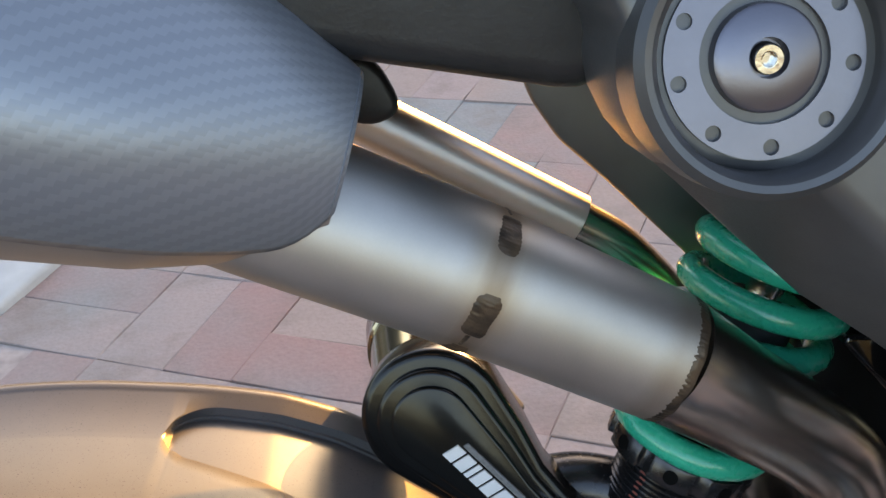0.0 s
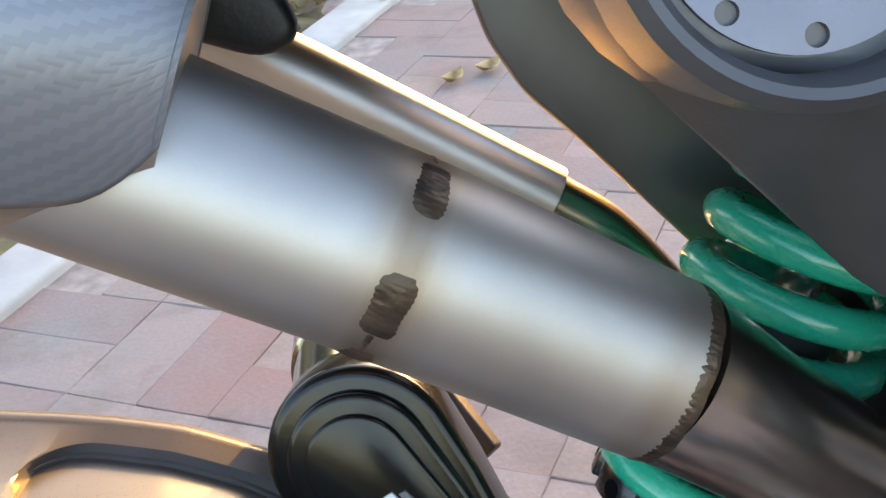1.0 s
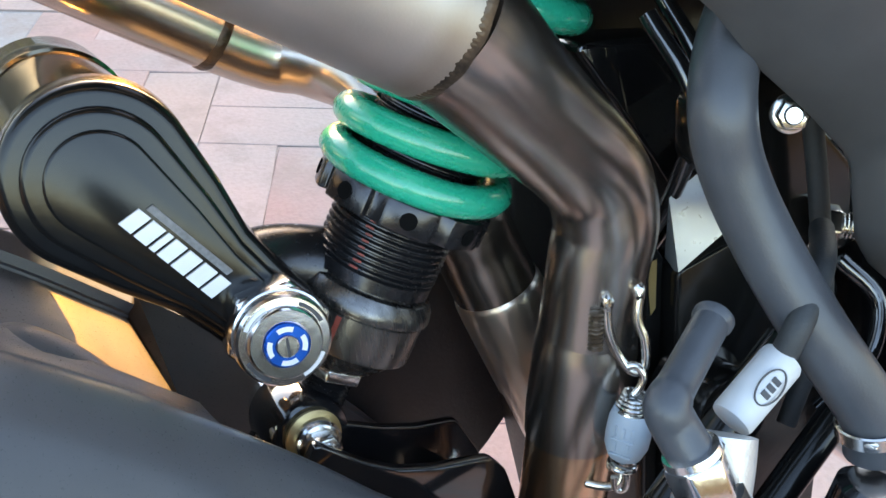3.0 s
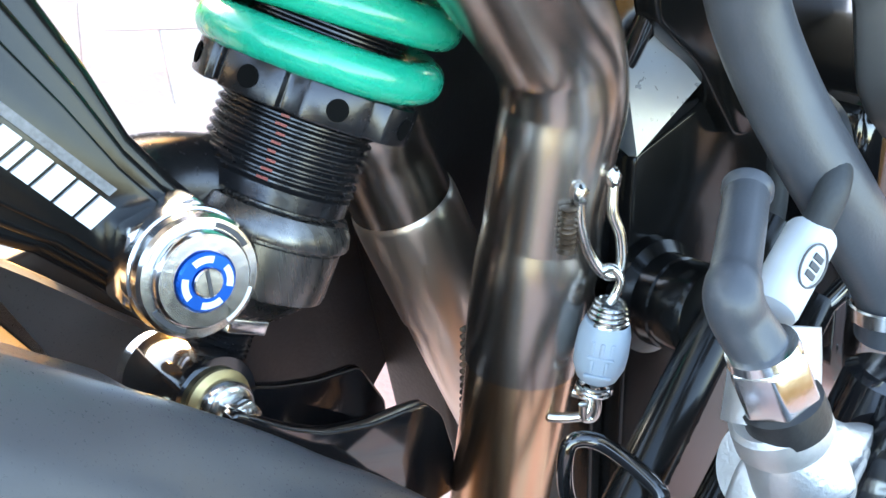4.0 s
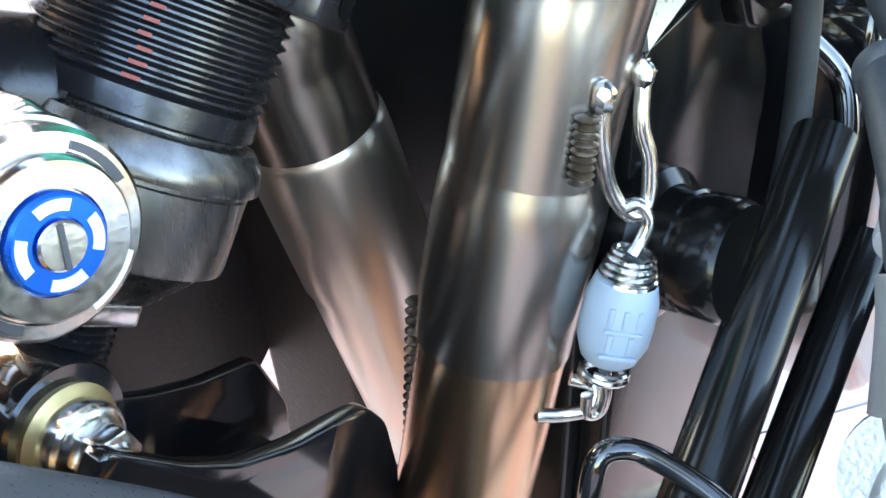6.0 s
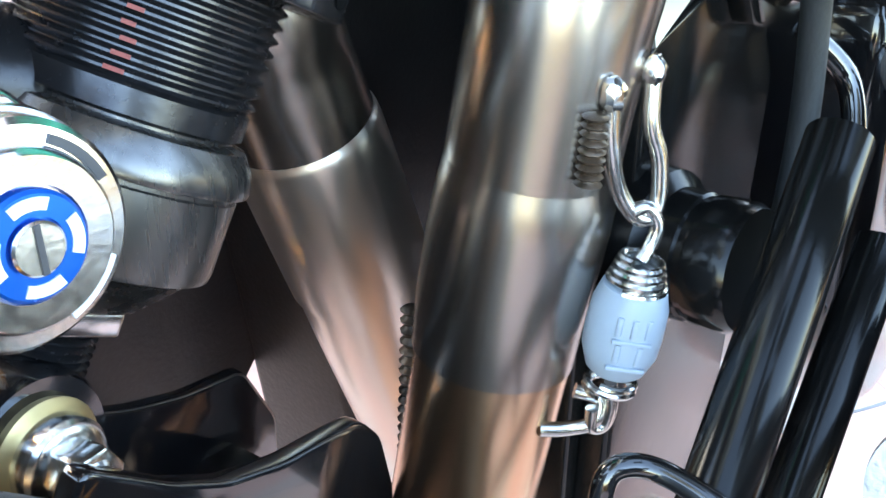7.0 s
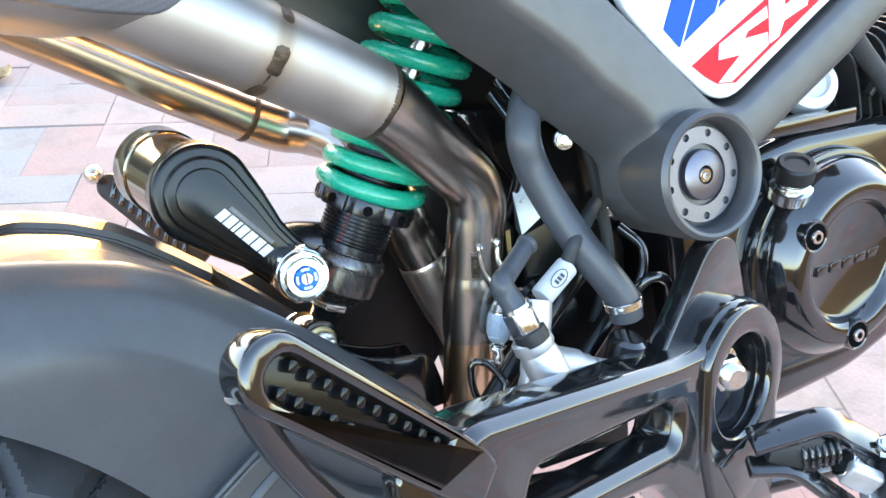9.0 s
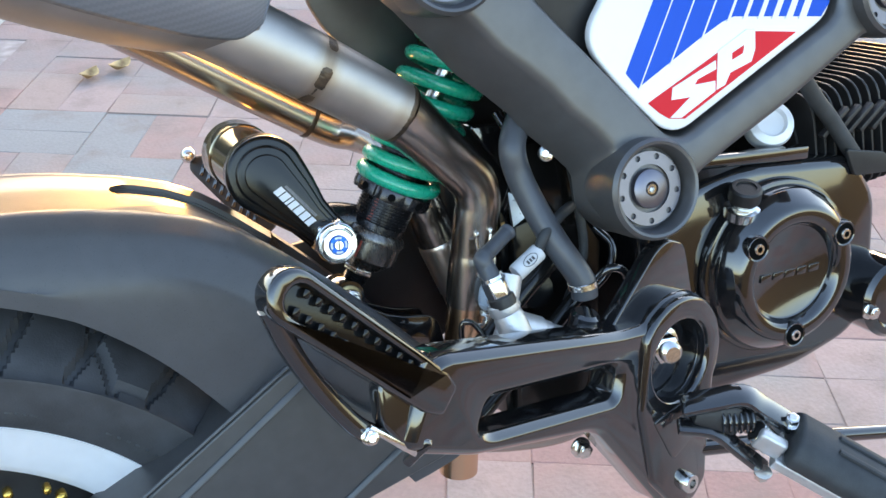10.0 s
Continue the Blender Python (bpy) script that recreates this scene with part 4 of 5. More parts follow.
part("linkage_plate", plate(rounded(BACK, 0.0020, 2), [], SIDE(0.022), 0.0, 0.004, 0.0009, 3), BLACK_GLOSS, link)
part("linkage_web", plate([(0.0020, -0.0820), (0.0700, -0.0900), (0.0700, -0.0960), (0.0020, -0.0960)], [], SIDE(-0.010), -0.030, 0.0, 0.0008), BLACK_GLOSS, link)

# ---- inner black structure behind the pipes ----
part("engine_bracket", plate(rounded([(0.100, 0.110), (0.330, 0.110), (0.340, -0.160), (0.125, -0.165), (0.105, -0.05)], 0.010), [], SIDE(0.030), -0.030, 0.004, 0.003), BLACK_SATIN, bike, "black frame plate beside the engine")
# added plate: stops sun from the far side and darkens gaps behind the pipes
part("inner_guard", plate(rounded([(-0.020, -0.025), (0.078, -0.015), (0.088, 0.030), (0.120, 0.030), (0.128, -0.070), (0.126, -0.100), (0.100, -0.128), (0.0, -0.115)], 0.012), [], SIDE(0.060), -0.004, 0.002, 0.0015), BLACK_SATIN, bike, "satin black plate added behind the pipes to block the sun")
gusset = part("frame_gusset", plate(rounded([(0.1215, -0.0065), (0.1195, -0.150), (0.185, -0.155), (0.190, -0.030), (0.168, 0.004)], 0.003), [], SIDE(-0.0420), -0.016, 0.0, 0.0012), ARM_BLACK, bike, "gloss black pressed frame gusset")
bm = bmesh.new()
fa, fb, fc = Vector((0.1209, -0.0432, -0.0061)), Vector((0.1900, -0.0482, 0.0340)), Vector((-0.0010, 0.0040, 0.0230))
fv = [bm.verts.new(q) for q in (fa, fb, fb + fc, fa + fc, fa + Vector((0.004, 0.012, -0.004)), fb + Vector((0.004, 0.012, -0.004)))]
for f in ((0, 1, 2, 3), (0, 4, 5, 1), (0, 3, 4), (1, 5, 2), (3, 2, 5, 4)):
    bm.faces.new([fv[k] for k in f])
part("gusset_facet", bevel_all(bm, 0.0010, 3), BRACE, gusset, "slanted brace with the sky's sheen in its colour")
part("gusset_flange", plate([(0.1145, 0.006), (0.1210, -0.004), (0.1190, -0.150), (0.1140, -0.150)], [], SIDE(-0.030), -0.020, 0.006, 0.0010), ARM_BLACK, gusset)
part("paint_chip", plate([(0.1150, -0.004), (0.1180, -0.0035), (0.1178, -0.020), (0.1160, -0.022), (0.1152, -0.014)], [], SIDE(-0.0362), 0.0, 0.0003), BRASS, gusset, "worn bare spot in the paint")
BM_ = basis((0.1270, -0.044, -0.0480), (-0.10, -1.0, 0.12))
bm = bmesh.new()
lathe(bm, [(0.0165, 0.0), (0.0160, 0.004), (0.0130, 0.006), (0.0128, 0.011), (0.0122, 0.0115), (0.0122, 0.0130), (0.0128, 0.0135), (0.0128, 0.020), (0.0118, 0.022), (0.0, 0.022)], BM_, 48)
part("bushing", bm, ARM_BLACK, gusset, "gloss black pivot bushing")
bolt("frame_nut", (0.1690, -0.0490, 0.0000), (0.80, -0.58, -0.12), 0.0066, gusset, CHROME, "zinc nut on a threaded stud", 0.008)
part("mount_tab", plate(rounded([(0.120, 0.050), (0.150, 0.052), (0.186, 0.014), (0.186, -0.014), (0.160, -0.012), (0.140, 0.014), (0.120, 0.030)], 0.005), [], SIDE(-0.046), -0.006, 0.002, 0.0015), ARM_BLACK, gusset, "gloss black mounting tab")
bolt("tab_bolt", (0.1290, -0.0760, 0.0500), (-0.5, -0.8, 0.2), 0.0042, gusset, CHROME, "zinc bolt head")
# cylinder link under the frame
part("rear_engine_mount", plate(rounded([(0.105, 0.060), (0.150, 0.055), (0.210, 0.010), (0.215, -0.03), (0.18, -0.05), (0.135, 0.02)], 0.008), [], SIDE(-0.006), -0.014, 0.004, 0.003), BLACK_GLOSS, bike, "gloss black engine mount")
cable = part("cable", tube(bmesh.new(), [(0.158, -0.055, 0.040), (0.163, -0.056, 0.010), (0.166, -0.058, -0.030), (0.150, -0.062, -0.060)], 0.0032, 14), RUBBER, bike, "thin black cable")
for q in ([(0.118, -0.03, 0.07), (0.124, -0.045, 0.045), (0.122, -0.035, 0.012), (0.115, -0.02, -0.015)], [(0.126, -0.025, 0.075), (0.131, -0.040, 0.050), (0.134, -0.030, 0.015), (0.13, -0.01, -0.02)], [(0.18, -0.05, -0.015), (0.188, -0.06, -0.028), (0.180, -0.065, -0.045), (0.165, -0.06, -0.060)], [(0.150, -0.085, -0.045), (0.163, -0.093, -0.030), (0.175, -0.094, -0.034), (0.182, -0.088, -0.055)]):
    part("cable", tube(bmesh.new(), q, 0.0028, 12), BLACK_GLOSS, bike, "thin glossy black cable")

# ---- exhaust spring with its hooks ----
SHIFT = Vector((-0.0092, -0.0118, 0.0068))
hook = part("spring_hook", tube(bmesh.new(), [(0.0982, -0.0395, -0.0110), (0.0984, -0.0400, -0.0190), (0.1012, -0.0405, -0.0270), (0.1045, -0.0430, -0.0328), (0.1078, -0.0445, -0.0315), (0.1082, -0.0440, -0.0235), (0.1068, -0.0425, -0.0170), (0.1079, -0.0415, -0.0095)], 0.00145, 14), CHROME, bike, "bare wire spring hook")
for q in ((0.0982, -0.0395, -0.0105), (0.1079, -0.0415, -0.0090)):
    bm = bmesh.new()
    bmesh.ops.create_uvsphere(bm, u_segments=12, v_segments=8, radius=1.0, matrix=Matrix.Translation(q) @ Matrix.Diagonal((0.0021, 0.0021, 0.0030, 1)))
    for v in bm.verts:
        v.co += Vector((random.uniform(-1, 1), random.uniform(-1, 1), random.uniform(-1, 1))) * 0.0003
    part("weld_dab", bm, CHROME, hook, "blob of bright weld")
seam = [(*Vector((0.0955, -0.0385, -0.0130)).lerp(Vector((0.0950, -0.0382, -0.0245)), k / 40), 0.0019 + 0.0005 * math.sin(k * 1.3)) for k in range(41)]
part("hook_weld", tube(bmesh.new(), seam, seg=10, step=1), WELD, hook, "burnt weld bead", 60)
T_TOP, T_BOT = Vector((0.1045, -0.0440, -0.0440)), Vector((0.1020, -0.0425, -0.0625))
TM = basis(T_BOT, T_TOP - T_BOT, (0, -1, 0))
tl = (T_TOP - T_BOT).length
bm = bmesh.new()
lathe(bm, [(0.0040, 0.0008), (0.0052, 0.0018), (0.0066, 0.0055), (0.0068, 0.0090), (0.0066, tl - 0.0046), (0.0056, tl - 0.0012), (0.0044, tl - 0.0008)], TM, 40)
sleeve = part("spring_sleeve", bm, TAG, hook, "pale blue silicone spring sleeve")
tv = TM.to_3x3().inverted() @ Vector((-0.66, -0.55, 0.45))
MARK_A = math.atan2(tv.y, tv.x)
for z, us in ((0.0125, (-0.0026, 0.0, 0.0026)), (0.0075, (-0.0020, 0.0018))):
    for u in us:
        m = TM @ Matrix.Rotation(MARK_A, 4, "Z") @ Matrix.Rotation(u / 0.0068, 4, "Z") @ Matrix.Translation((0.0066, 0, z))
        part("raised_mark", block((0.0010, 0.0011, 0.0036), m, 0.0003), TAG, sleeve)
    m = TM @ Matrix.Rotation(MARK_A, 4, "Z") @ Matrix.Translation((0.0066, 0, z - 0.0026))
    part("raised_mark", block((0.0009, 0.0068, 0.0008), m, 0.0002), TAG, sleeve)
pts = []
for k in range(16 * 4 + 1):
    a = 2 * math.pi * k / 16
    r = 0.0050 - 0.0016 * k / 64
    q = TM @ Vector((r * math.cos(a), r * math.sin(a), tl - 0.0012 + 0.0013 * k / 16))
    pts.append(tuple(q))
part("tension_coil", tube(bmesh.new(), pts, 0.00072, 8, 1), CHROME, hook, "bright coil of the tension spring")
part("top_loop", tube(bmesh.new(), [(0.1040, -0.0446, -0.0400), (0.1058, -0.0452, -0.0375), (0.1068, -0.0455, -0.0340), (0.1052, -0.0440, -0.0308), (0.1030, -0.0425, -0.0312)], 0.00125, 12), CHROME, hook)
pts = []
for k in range(16 * 2 + 1):
    a = 2 * math.pi * k / 16
    q = TM @ Vector((0.0042 * math.cos(a), 0.0042 * math.sin(a), -0.0008 - 0.0011 * k / 16))
    pts.append(tuple(q))
part("tension_coil", tube(bmesh.new(), pts, 0.0007, 8, 1), CHROME, hook)
part("low_loop", tube(bmesh.new(), [(0.1020, -0.0424, -0.0640), (0.1032, -0.0424, -0.0700), (0.1030, -0.0415, -0.0745), (0.1010, -0.0400, -0.0745), (0.1005, -0.0400, -0.0700)], 0.0012, 12), CHROME, hook)
part("low_hook", tube(bmesh.new(), [(0.0955, -0.0325, -0.0750), (0.0985, -0.0362, -0.0750), (0.1015, -0.0400, -0.0735), (0.1032, -0.0400, -0.0695), (0.1010, -0.0360, -0.0680)], 0.00145, 12), CHROME, hook)

for ob in (hook, *hook.children_recursive):
    ob.data.transform(Matrix.Translation(SHIFT))

# ---- rear brake master cylinder with switch, line and hose ----
KN, BT, NUT, NECK = Vector((0.0650, -0.1080, 0.0010)), Vector((0.0895, -0.0945, 0.0095)), Vector((0.0705, -0.1150, -0.0165)), Vector((0.0747, -0.1160, -0.0300))
NAX = (NECK - KN).normalized()
mc_m = basis(NECK, -NAX, (1, 0, 0))
bm = bmesh.new()
lathe(bm, [(0.0088, 0.0045), (0.0098, 0.0035), (0.0100, -0.0015), (0.0088, -0.0035), (0.0094, -0.006), (0.0099, -0.012), (0.0098, -0.022), (0.0085, -0.028), (0.0, -0.031)], mc_m, 48)
mc = part("master_cylinder", bm, CAST, bike, "cast silver rear brake master cylinder")
bm = bmesh.new()
lathe(bm, [(0.0, -0.004), (0.0108, -0.004), (0.0112, -0.002), (0.0112, 0.020), (0.0098, 0.0215), (0.0098, 0.027), (0.0088, 0.028), (0.0088, 0.043), (0.0, 0.044)], basis((0.0800, -0.1120, -0.0450), (1.0, -0.03, -0.48)), 48)
part("cylinder_barrel", bm, CAST, mc)
part("cylinder_ear", plate(rounded([(0.0740, -0.0400), (0.0900, -0.0450), (0.0900, -0.0560), (0.0800, -0.0670), (0.0700, -0.0660), (0.0670, -0.0550)], 0.006), [arc(0.0755, -0.0590, 0.0030, 0, 330, 12)], SIDE(-0.111), -0.004, 0.004, 0.0020), CAST, mc)
part("outlet_boss", tube(bmesh.new(), [(0.074, -0.1135, -0.030, 0.0095), (0.079, -0.1105, -0.020, 0.0090), (0.082, -0.1080, -0.013, 0.0088)], seg=28), CAST, mc)
bm = plate(hexagon(0.0082, 10), [], Matrix(), -0.0055, 0.0060, 0.0010, 3)
lathe(bm, [(0.0074, -0.0055), (0.0070, -0.0095), (0.0, -0.0095)], Matrix(), 32)
lathe(bm, [(0.0073, 0.006), (0.0070, 0.0078), (0.0058, 0.008)], Matrix(), 32)
bm.transform(basis(NUT, -NAX, (1, 0, 0)))
sw = part("brake_switch", bm, SILVER, bike, "bright hexagonal brake light switch")
bm = bmesh.new()
lathe(bm, [(0.0070, 0.0052), (0.0081, 0.0044), (0.0083, 0.0), (0.0081, -0.0020), (0.0070, -0.0026)], basis(NUT - NAX * -0.0102, -NAX), 32)
part("switch_seal", bm, BLACK_SATIN, sw, "black sealing ring")
bm = tube(bmesh.new(), [(*(NUT - NAX * 0.005), 0.0058), (*(KN + NAX * 0.006), 0.0057), (*(KN + NAX * 0.001), 0.0056), (*KN.lerp(BT, 0.10), 0.0054), (*KN.lerp(BT, 0.25), 0.0048), (*KN.lerp(BT, 0.90), 0.0047), (*BT, 0.0047)], seg=28, step=5)
lathe(bm, [(0.0047, -0.001), (0.0053, 0.0), (0.0053, 0.0016), (0.0042, 0.0024), (0.0, 0.0024)], basis(BT, BT - KN), 28)
part("switch_boot", bm, HOSE, sw, "grey rubber elbow boot")
HB, HT = Vector((0.0910, -0.1017, -0.0152)), Vector((0.1090, -0.0995, -0.0050))
HM = basis(HB, HT - HB, (0, -1, 0))
hl = (HT - HB).length
bm = bmesh.new()
lathe(bm, [(0.0040, -0.001), (0.0055, -0.0005), (0.0058, 0.0006), (0.0058, hl - 0.001), (0.0054, hl), (0.0040, hl + 0.0004)], HM, 40)
line = part("brake_line", bm, TAGW, bike, "pale grey sleeve on a braided brake line")
part("line_hose", tube(bmesh.new(), [tuple(HT - (HT - HB) * 0.1), (0.113, -0.101, 0.006), (0.130, -0.09, 0.012), (0.15, -0.07, 0.010)], 0.0036, 18), RUBBER, line)
bm = plate([(0.0033 * math.cos(t), 0.0056 * math.sin(t)) for t in np.linspace(0, 6.1, 28).tolist()], [[(0.0029 * math.cos(t), 0.0052 * math.sin(t)) for t in np.linspace(0, 6.1, 28).tolist()]], Matrix(), 0, 0.00035)
mz = Vector((-0.35, -0.85, 0.35))
mz = (mz - (HT - HB).normalized() * mz.dot((HT - HB).normalized())).normalized()
mark_m = Matrix(((HT - HB).normalized().cross(mz), (HT - HB).normalized(), mz)).transposed().to_4x4()
mark_m.translation = HB.lerp(HT, 0.52) + mz * 0.0057
bm.transform(mark_m)
part("oval_mark", bm, DARKINK, line, "dark oval mark")
for k in range(3):
    bm = plate([(-0.0010, 0.0014 - k * 0.0022), (0.0014, 0.0014 - k * 0.0022), (0.0014, 0.0028 - k * 0.0022), (-0.0010, 0.0028 - k * 0.0022)], [], Matrix(), 0.0001, 0.0005)
    bm.transform(mark_m)
    part("print_mark", bm, DARKINK, line)
hose = part("reservoir_hose", tube(bmesh.new(), [(0.128, -0.060, 0.082), (0.113, -0.070, 0.071), (0.1035, -0.079, 0.058), (0.1058, -0.0810, 0.0418), (0.1122, -0.0877, 0.0216), (0.1208, -0.0985, -0.0010), (0.1340, -0.1075, -0.0260), (0.1360, -0.1085, -0.0380)], 0.0085, 28), HOSE, bike, "soft grey rubber fluid hose")
bm = bmesh.new()
lathe(bm, [(0.0095, 0.0), (0.0100, 0.0004), (0.0100, 0.004), (0.0095, 0.0044)], basis((0.1350, -0.1080, -0.0320), (-0.12, 0.08, 1)), 28, False)
clip = part("hose_clip", bm, CHROME, hose, "thin wire hose clip")
part("clip_ear", block((0.002, 0.0012, 0.006), basis((0.1272, -0.1130, -0.0300), (0.3, -0.9, 0)), 0.0004), CHROME, clip)
bm = bmesh.new()
lathe(bm, [(0.010, -0.004), (0.010, 0.010), (0.0075, 0.012), (0.0, 0.012)], basis((0.1340, -0.107, -0.060), (0.2, -0.2, 1)), 32)
part("hose_union", bm, BLACK_GLOSS, mc)

# rods and loop below the master cylinder
rod = part("brake_rod", tube(bmesh.new(), [(0.135, -0.074, -0.020), (0.100, -0.078, -0.046), (0.060, -0.082, -0.080), (0.02, -0.085, -0.115)], 0.0062, 20), ARM_BLACK, bike, "gloss black brake rod")
part("spring_coils", tube(bmesh.new(), [tuple(Vector((0.100, -0.078, -0.046)).lerp(Vector((0.060, -0.082, -0.080)), k / 200) + Vector((0.0052 * math.cos(k * 0.6), 0.0052 * math.sin(k * 0.6) * 0.9, 0.0050 * math.sin(k * 0.6 + 0.6)))) for k in range(200)], 0.0009, 5, 1), ARM_BLACK, rod)
part("stay_rod", tube(bmesh.new(), [(0.150, -0.082, -0.045), (0.115, -0.084, -0.075), (0.080, -0.086, -0.105), (0.05, -0.088, -0.130)], 0.0052, 20), ARM_BLACK, bike, "gloss black stay")
part("wire_loop", tube(bmesh.new(), [(0.0720, -0.072, -0.086), (0.0685, -0.0665, -0.072), (0.0680, -0.0660, -0.060), (0.0700, -0.0670, -0.0555), (0.0735, -0.0715, -0.0555), (0.0740, -0.080, -0.0570), (0.0735, -0.0890, -0.0600), (0.0725, -0.0900, -0.0630)], 0.0020, 14), BLACK_GLOSS, bike, "bent black wire guide")

# ---- footpeg bracket ----
BX = Vector((-0.96097, -0.27664, 0.0))
BR_M = Matrix((BX, Vector((0, 0, 1)), BX.cross(Vector((0, 0, 1))))).transposed().to_4x4()
BR_M.translation = Vector((0.1985, -0.122, -0.086))
# its own z points inward or out: take the sign that points to the rider's right
OUT = 1.0 if (BR_M.to_3x3() @ Vector((0, 0, 1))).y < 0 else -1.0
b_outer = ([(0.056, 0.031), (0.196, 0.0625), (0.207, 0.061), (0.215, 0.048), (0.229, 0.019), (0.222, 0.012), (0.180, -0.006), (0.086, -0.028), (0.074, -0.034), (0.016, -0.108), (0.002, -0.119), (-0.016, -0.119), (-0.030, -0.106), (-0.031, -0.085), (-0.034, -0.052)]
           + arc(0, -0.004, 0.0445, 232, 45, 16))
b_outer = rounded(b_outer, 0.003, 1)
slot = rounded([(0.176, 0.0100), (0.168, 0.0260), (0.064, 0.0095), (0.056, 0.0050), (0.061, -0.0135), (0.168, 0.0040)], 0.006, 4)
ring_hole = arc(0.001, -0.006, 0.0275, 0, 350, 36)
bm = plate(b_outer, [slot, ring_hole], Matrix(), 0.0, 0.030)
bevel_all(bm, 0.0080, 1, 40)
bevel_all(bm, 0.0012, 2, 25)
bm.transform(BR_M)
bracket = part("footpeg_bracket", bm, BLACK_GLOSS, bike, "gloss black cast footpeg bracket")
bm = bmesh.new()
axis_out = BR_M.to_3x3() @ Vector((0, 0, OUT))
lathe(bm, [(0.0275, -0.030), (0.0275, -0.016), (0.021, -0.014), (0.0, -0.014)], basis(BR_M.translation + BR_M.to_3x3() @ Vector((0.001, -0.006, 0)), axis_out), 48)
part("pivot_recess", bm, BLACK_GLOSS, bracket)
bolt("pivot_bolt", (0.1905, -0.1130, -0.0825), (-0.15, -1, 0.0), 0.0105, bracket, CHROME, "zinc pivot nut and stud", 0.006)
collar_out = arc(0, -0.004, 0.0425, 35, 215, 20) + [(-0.0335, -0.055), (-0.029, -0.086), (-0.0285, -0.104), (-0.015, -0.1165), (0.001, -0.1165), (0.013, -0.106), (0.030, -0.086), (0.042, -0.030)]
bm = plate(rounded(collar_out, 0.004, 2), [arc(0.001, -0.006, 0.0280, 0, 350, 36)], Matrix(), -0.0035, 0.010, 0.0034, 3)
bm.transform(BR_M)
part("bracket_collar", bm, BLACK_GLOSS, bracket)
allen("bracket_bolt", BR_M @ Vector((-0.005, -0.098, 0.0045 * OUT)), axis_out, 0.0070, bracket, CHROME, "zinc bolt")
part("bracket_ear", plate(rounded([(0.052, 0.026), (0.006, 0.068), (-0.008, 0.073), (-0.024, 0.066), (-0.034, 0.024)], 0.006), [], BR_M, 0.014, 0.026, 0.0030), BLACK_GLOSS, bracket)
part("bracket_boss", plate(rounded([(0.030, -0.040), (-0.014, -0.034), (-0.016, -0.064), (0.010, -0.075)], 0.004), [], BR_M, -0.0045, -0.003, 0.0006), BLACK_GLOSS, bracket)

# pillion peg: a ribbed loop with a lower strut
PX = (Vector((0.004, -0.178, -0.046)) - Vector((-0.075, -0.186, 0.031))).normalized()
PN = Vector((-0.15, -0.80, 0.42))
PN = (PN - PX * PN.dot(PX)).normalized()
PM = Matrix((PX, PN.cross(PX), PN)).transposed().to_4x4()
PM.translation = Vector((-0.075, -0.184, 0.031))
PL = 0.116
peg_out = arc(0, 0, 0.0150, 90, 270, 14) + [(PL - 0.012, -0.0130), (PL, -0.009), (PL, 0.009), (PL - 0.012, 0.0130)]
peg_in = arc(0.004, 0, 0.0085, 90, 270, 10) + [(PL - 0.030, -0.0080), (PL - 0.030, 0.0080)]
peg = part("pillion_peg", plate(peg_out, [peg_in], PM, -0.013, 0.004, 0.0032, 4), BLACK_GLOSS, bike, "folded gloss black pillion footpeg with ribbed tread")
part("peg_tread", plate(arc(0.004, 0, 0.0095, 90, 270, 10) + [(PL - 0.029, -0.009), (PL - 0.029, 0.009)], [], PM, -0.011, -0.0035, 0.001), ARM_BLACK, peg)
for k in range(10):
    for v in (-0.0052, 0.0052):
        part("tread_tooth", block((0.0044, 0.0050, 0.0060), PM @ Matrix.Translation((0.006 + 0.0084 * k, v, -0.0020)) @ Matrix.Rotation(0.25, 4, "Z"), 0.0013), ARM_BLACK, peg)
part("peg_strut", tube(bmesh.new(), [(-0.0860, -0.179, 0.026, 0.0060), (-0.0775, -0.177, 0.002, 0.0058), (-0.0640, -0.175, -0.024, 0.0056), (-0.0480, -0.174, -0.048, 0.0058), (-0.0365, -0.173, -0.060, 0.0062)], seg=18), BLACK_GLOSS, peg)
part("peg_pivot", plate(rounded([(0.088, -0.030), (0.108, -0.034), (0.118, -0.020), (0.122, 0.014), (0.090, 0.012), (0.072, -0.012)], 0.006), [], PM, -0.016, -0.004, 0.0025), BLACK_GLOSS, peg)
bolt("peg_pin", (-0.0400, -0.180, -0.0565), (-0.1, -1, 0.2), 0.0040, peg, CHROME, "bright pivot pin")
part("peg_tab", block((0.010, 0.006, 0.020), basis((-0.012, -0.176, -0.074), (0.5, -0.3, 0.6)), 0.0015), BLACK_GLOSS, peg)
part("peg_lever", block((0.034, 0.0030, 0.004), Matrix.Translation((-0.027, -0.179, -0.0630)) @ Matrix.Rotation(radians(42), 4, "Y"), 0.001), CHROME, peg, "bright spring plate")

# the other pillion peg on the far side
F0, F1 = Vector((-0.036, 0.186, 0.014)), Vector((0.012, 0.178, -0.045))
FX = (F1 - F0).normalized()
FM = basis(F0, (-0.4, -0.85, 0.35), FX)
fp = part("pillion_peg", plate(arc(0, 0, 0.0085, 180, 360, 8)[::-1] + [(-0.0085, 0.076), (0.0085, 0.076)], [], FM, -0.010, 0.0, 0.002), BLACK_SATIN, bike, "folded black pillion footpeg with ribbed tread")
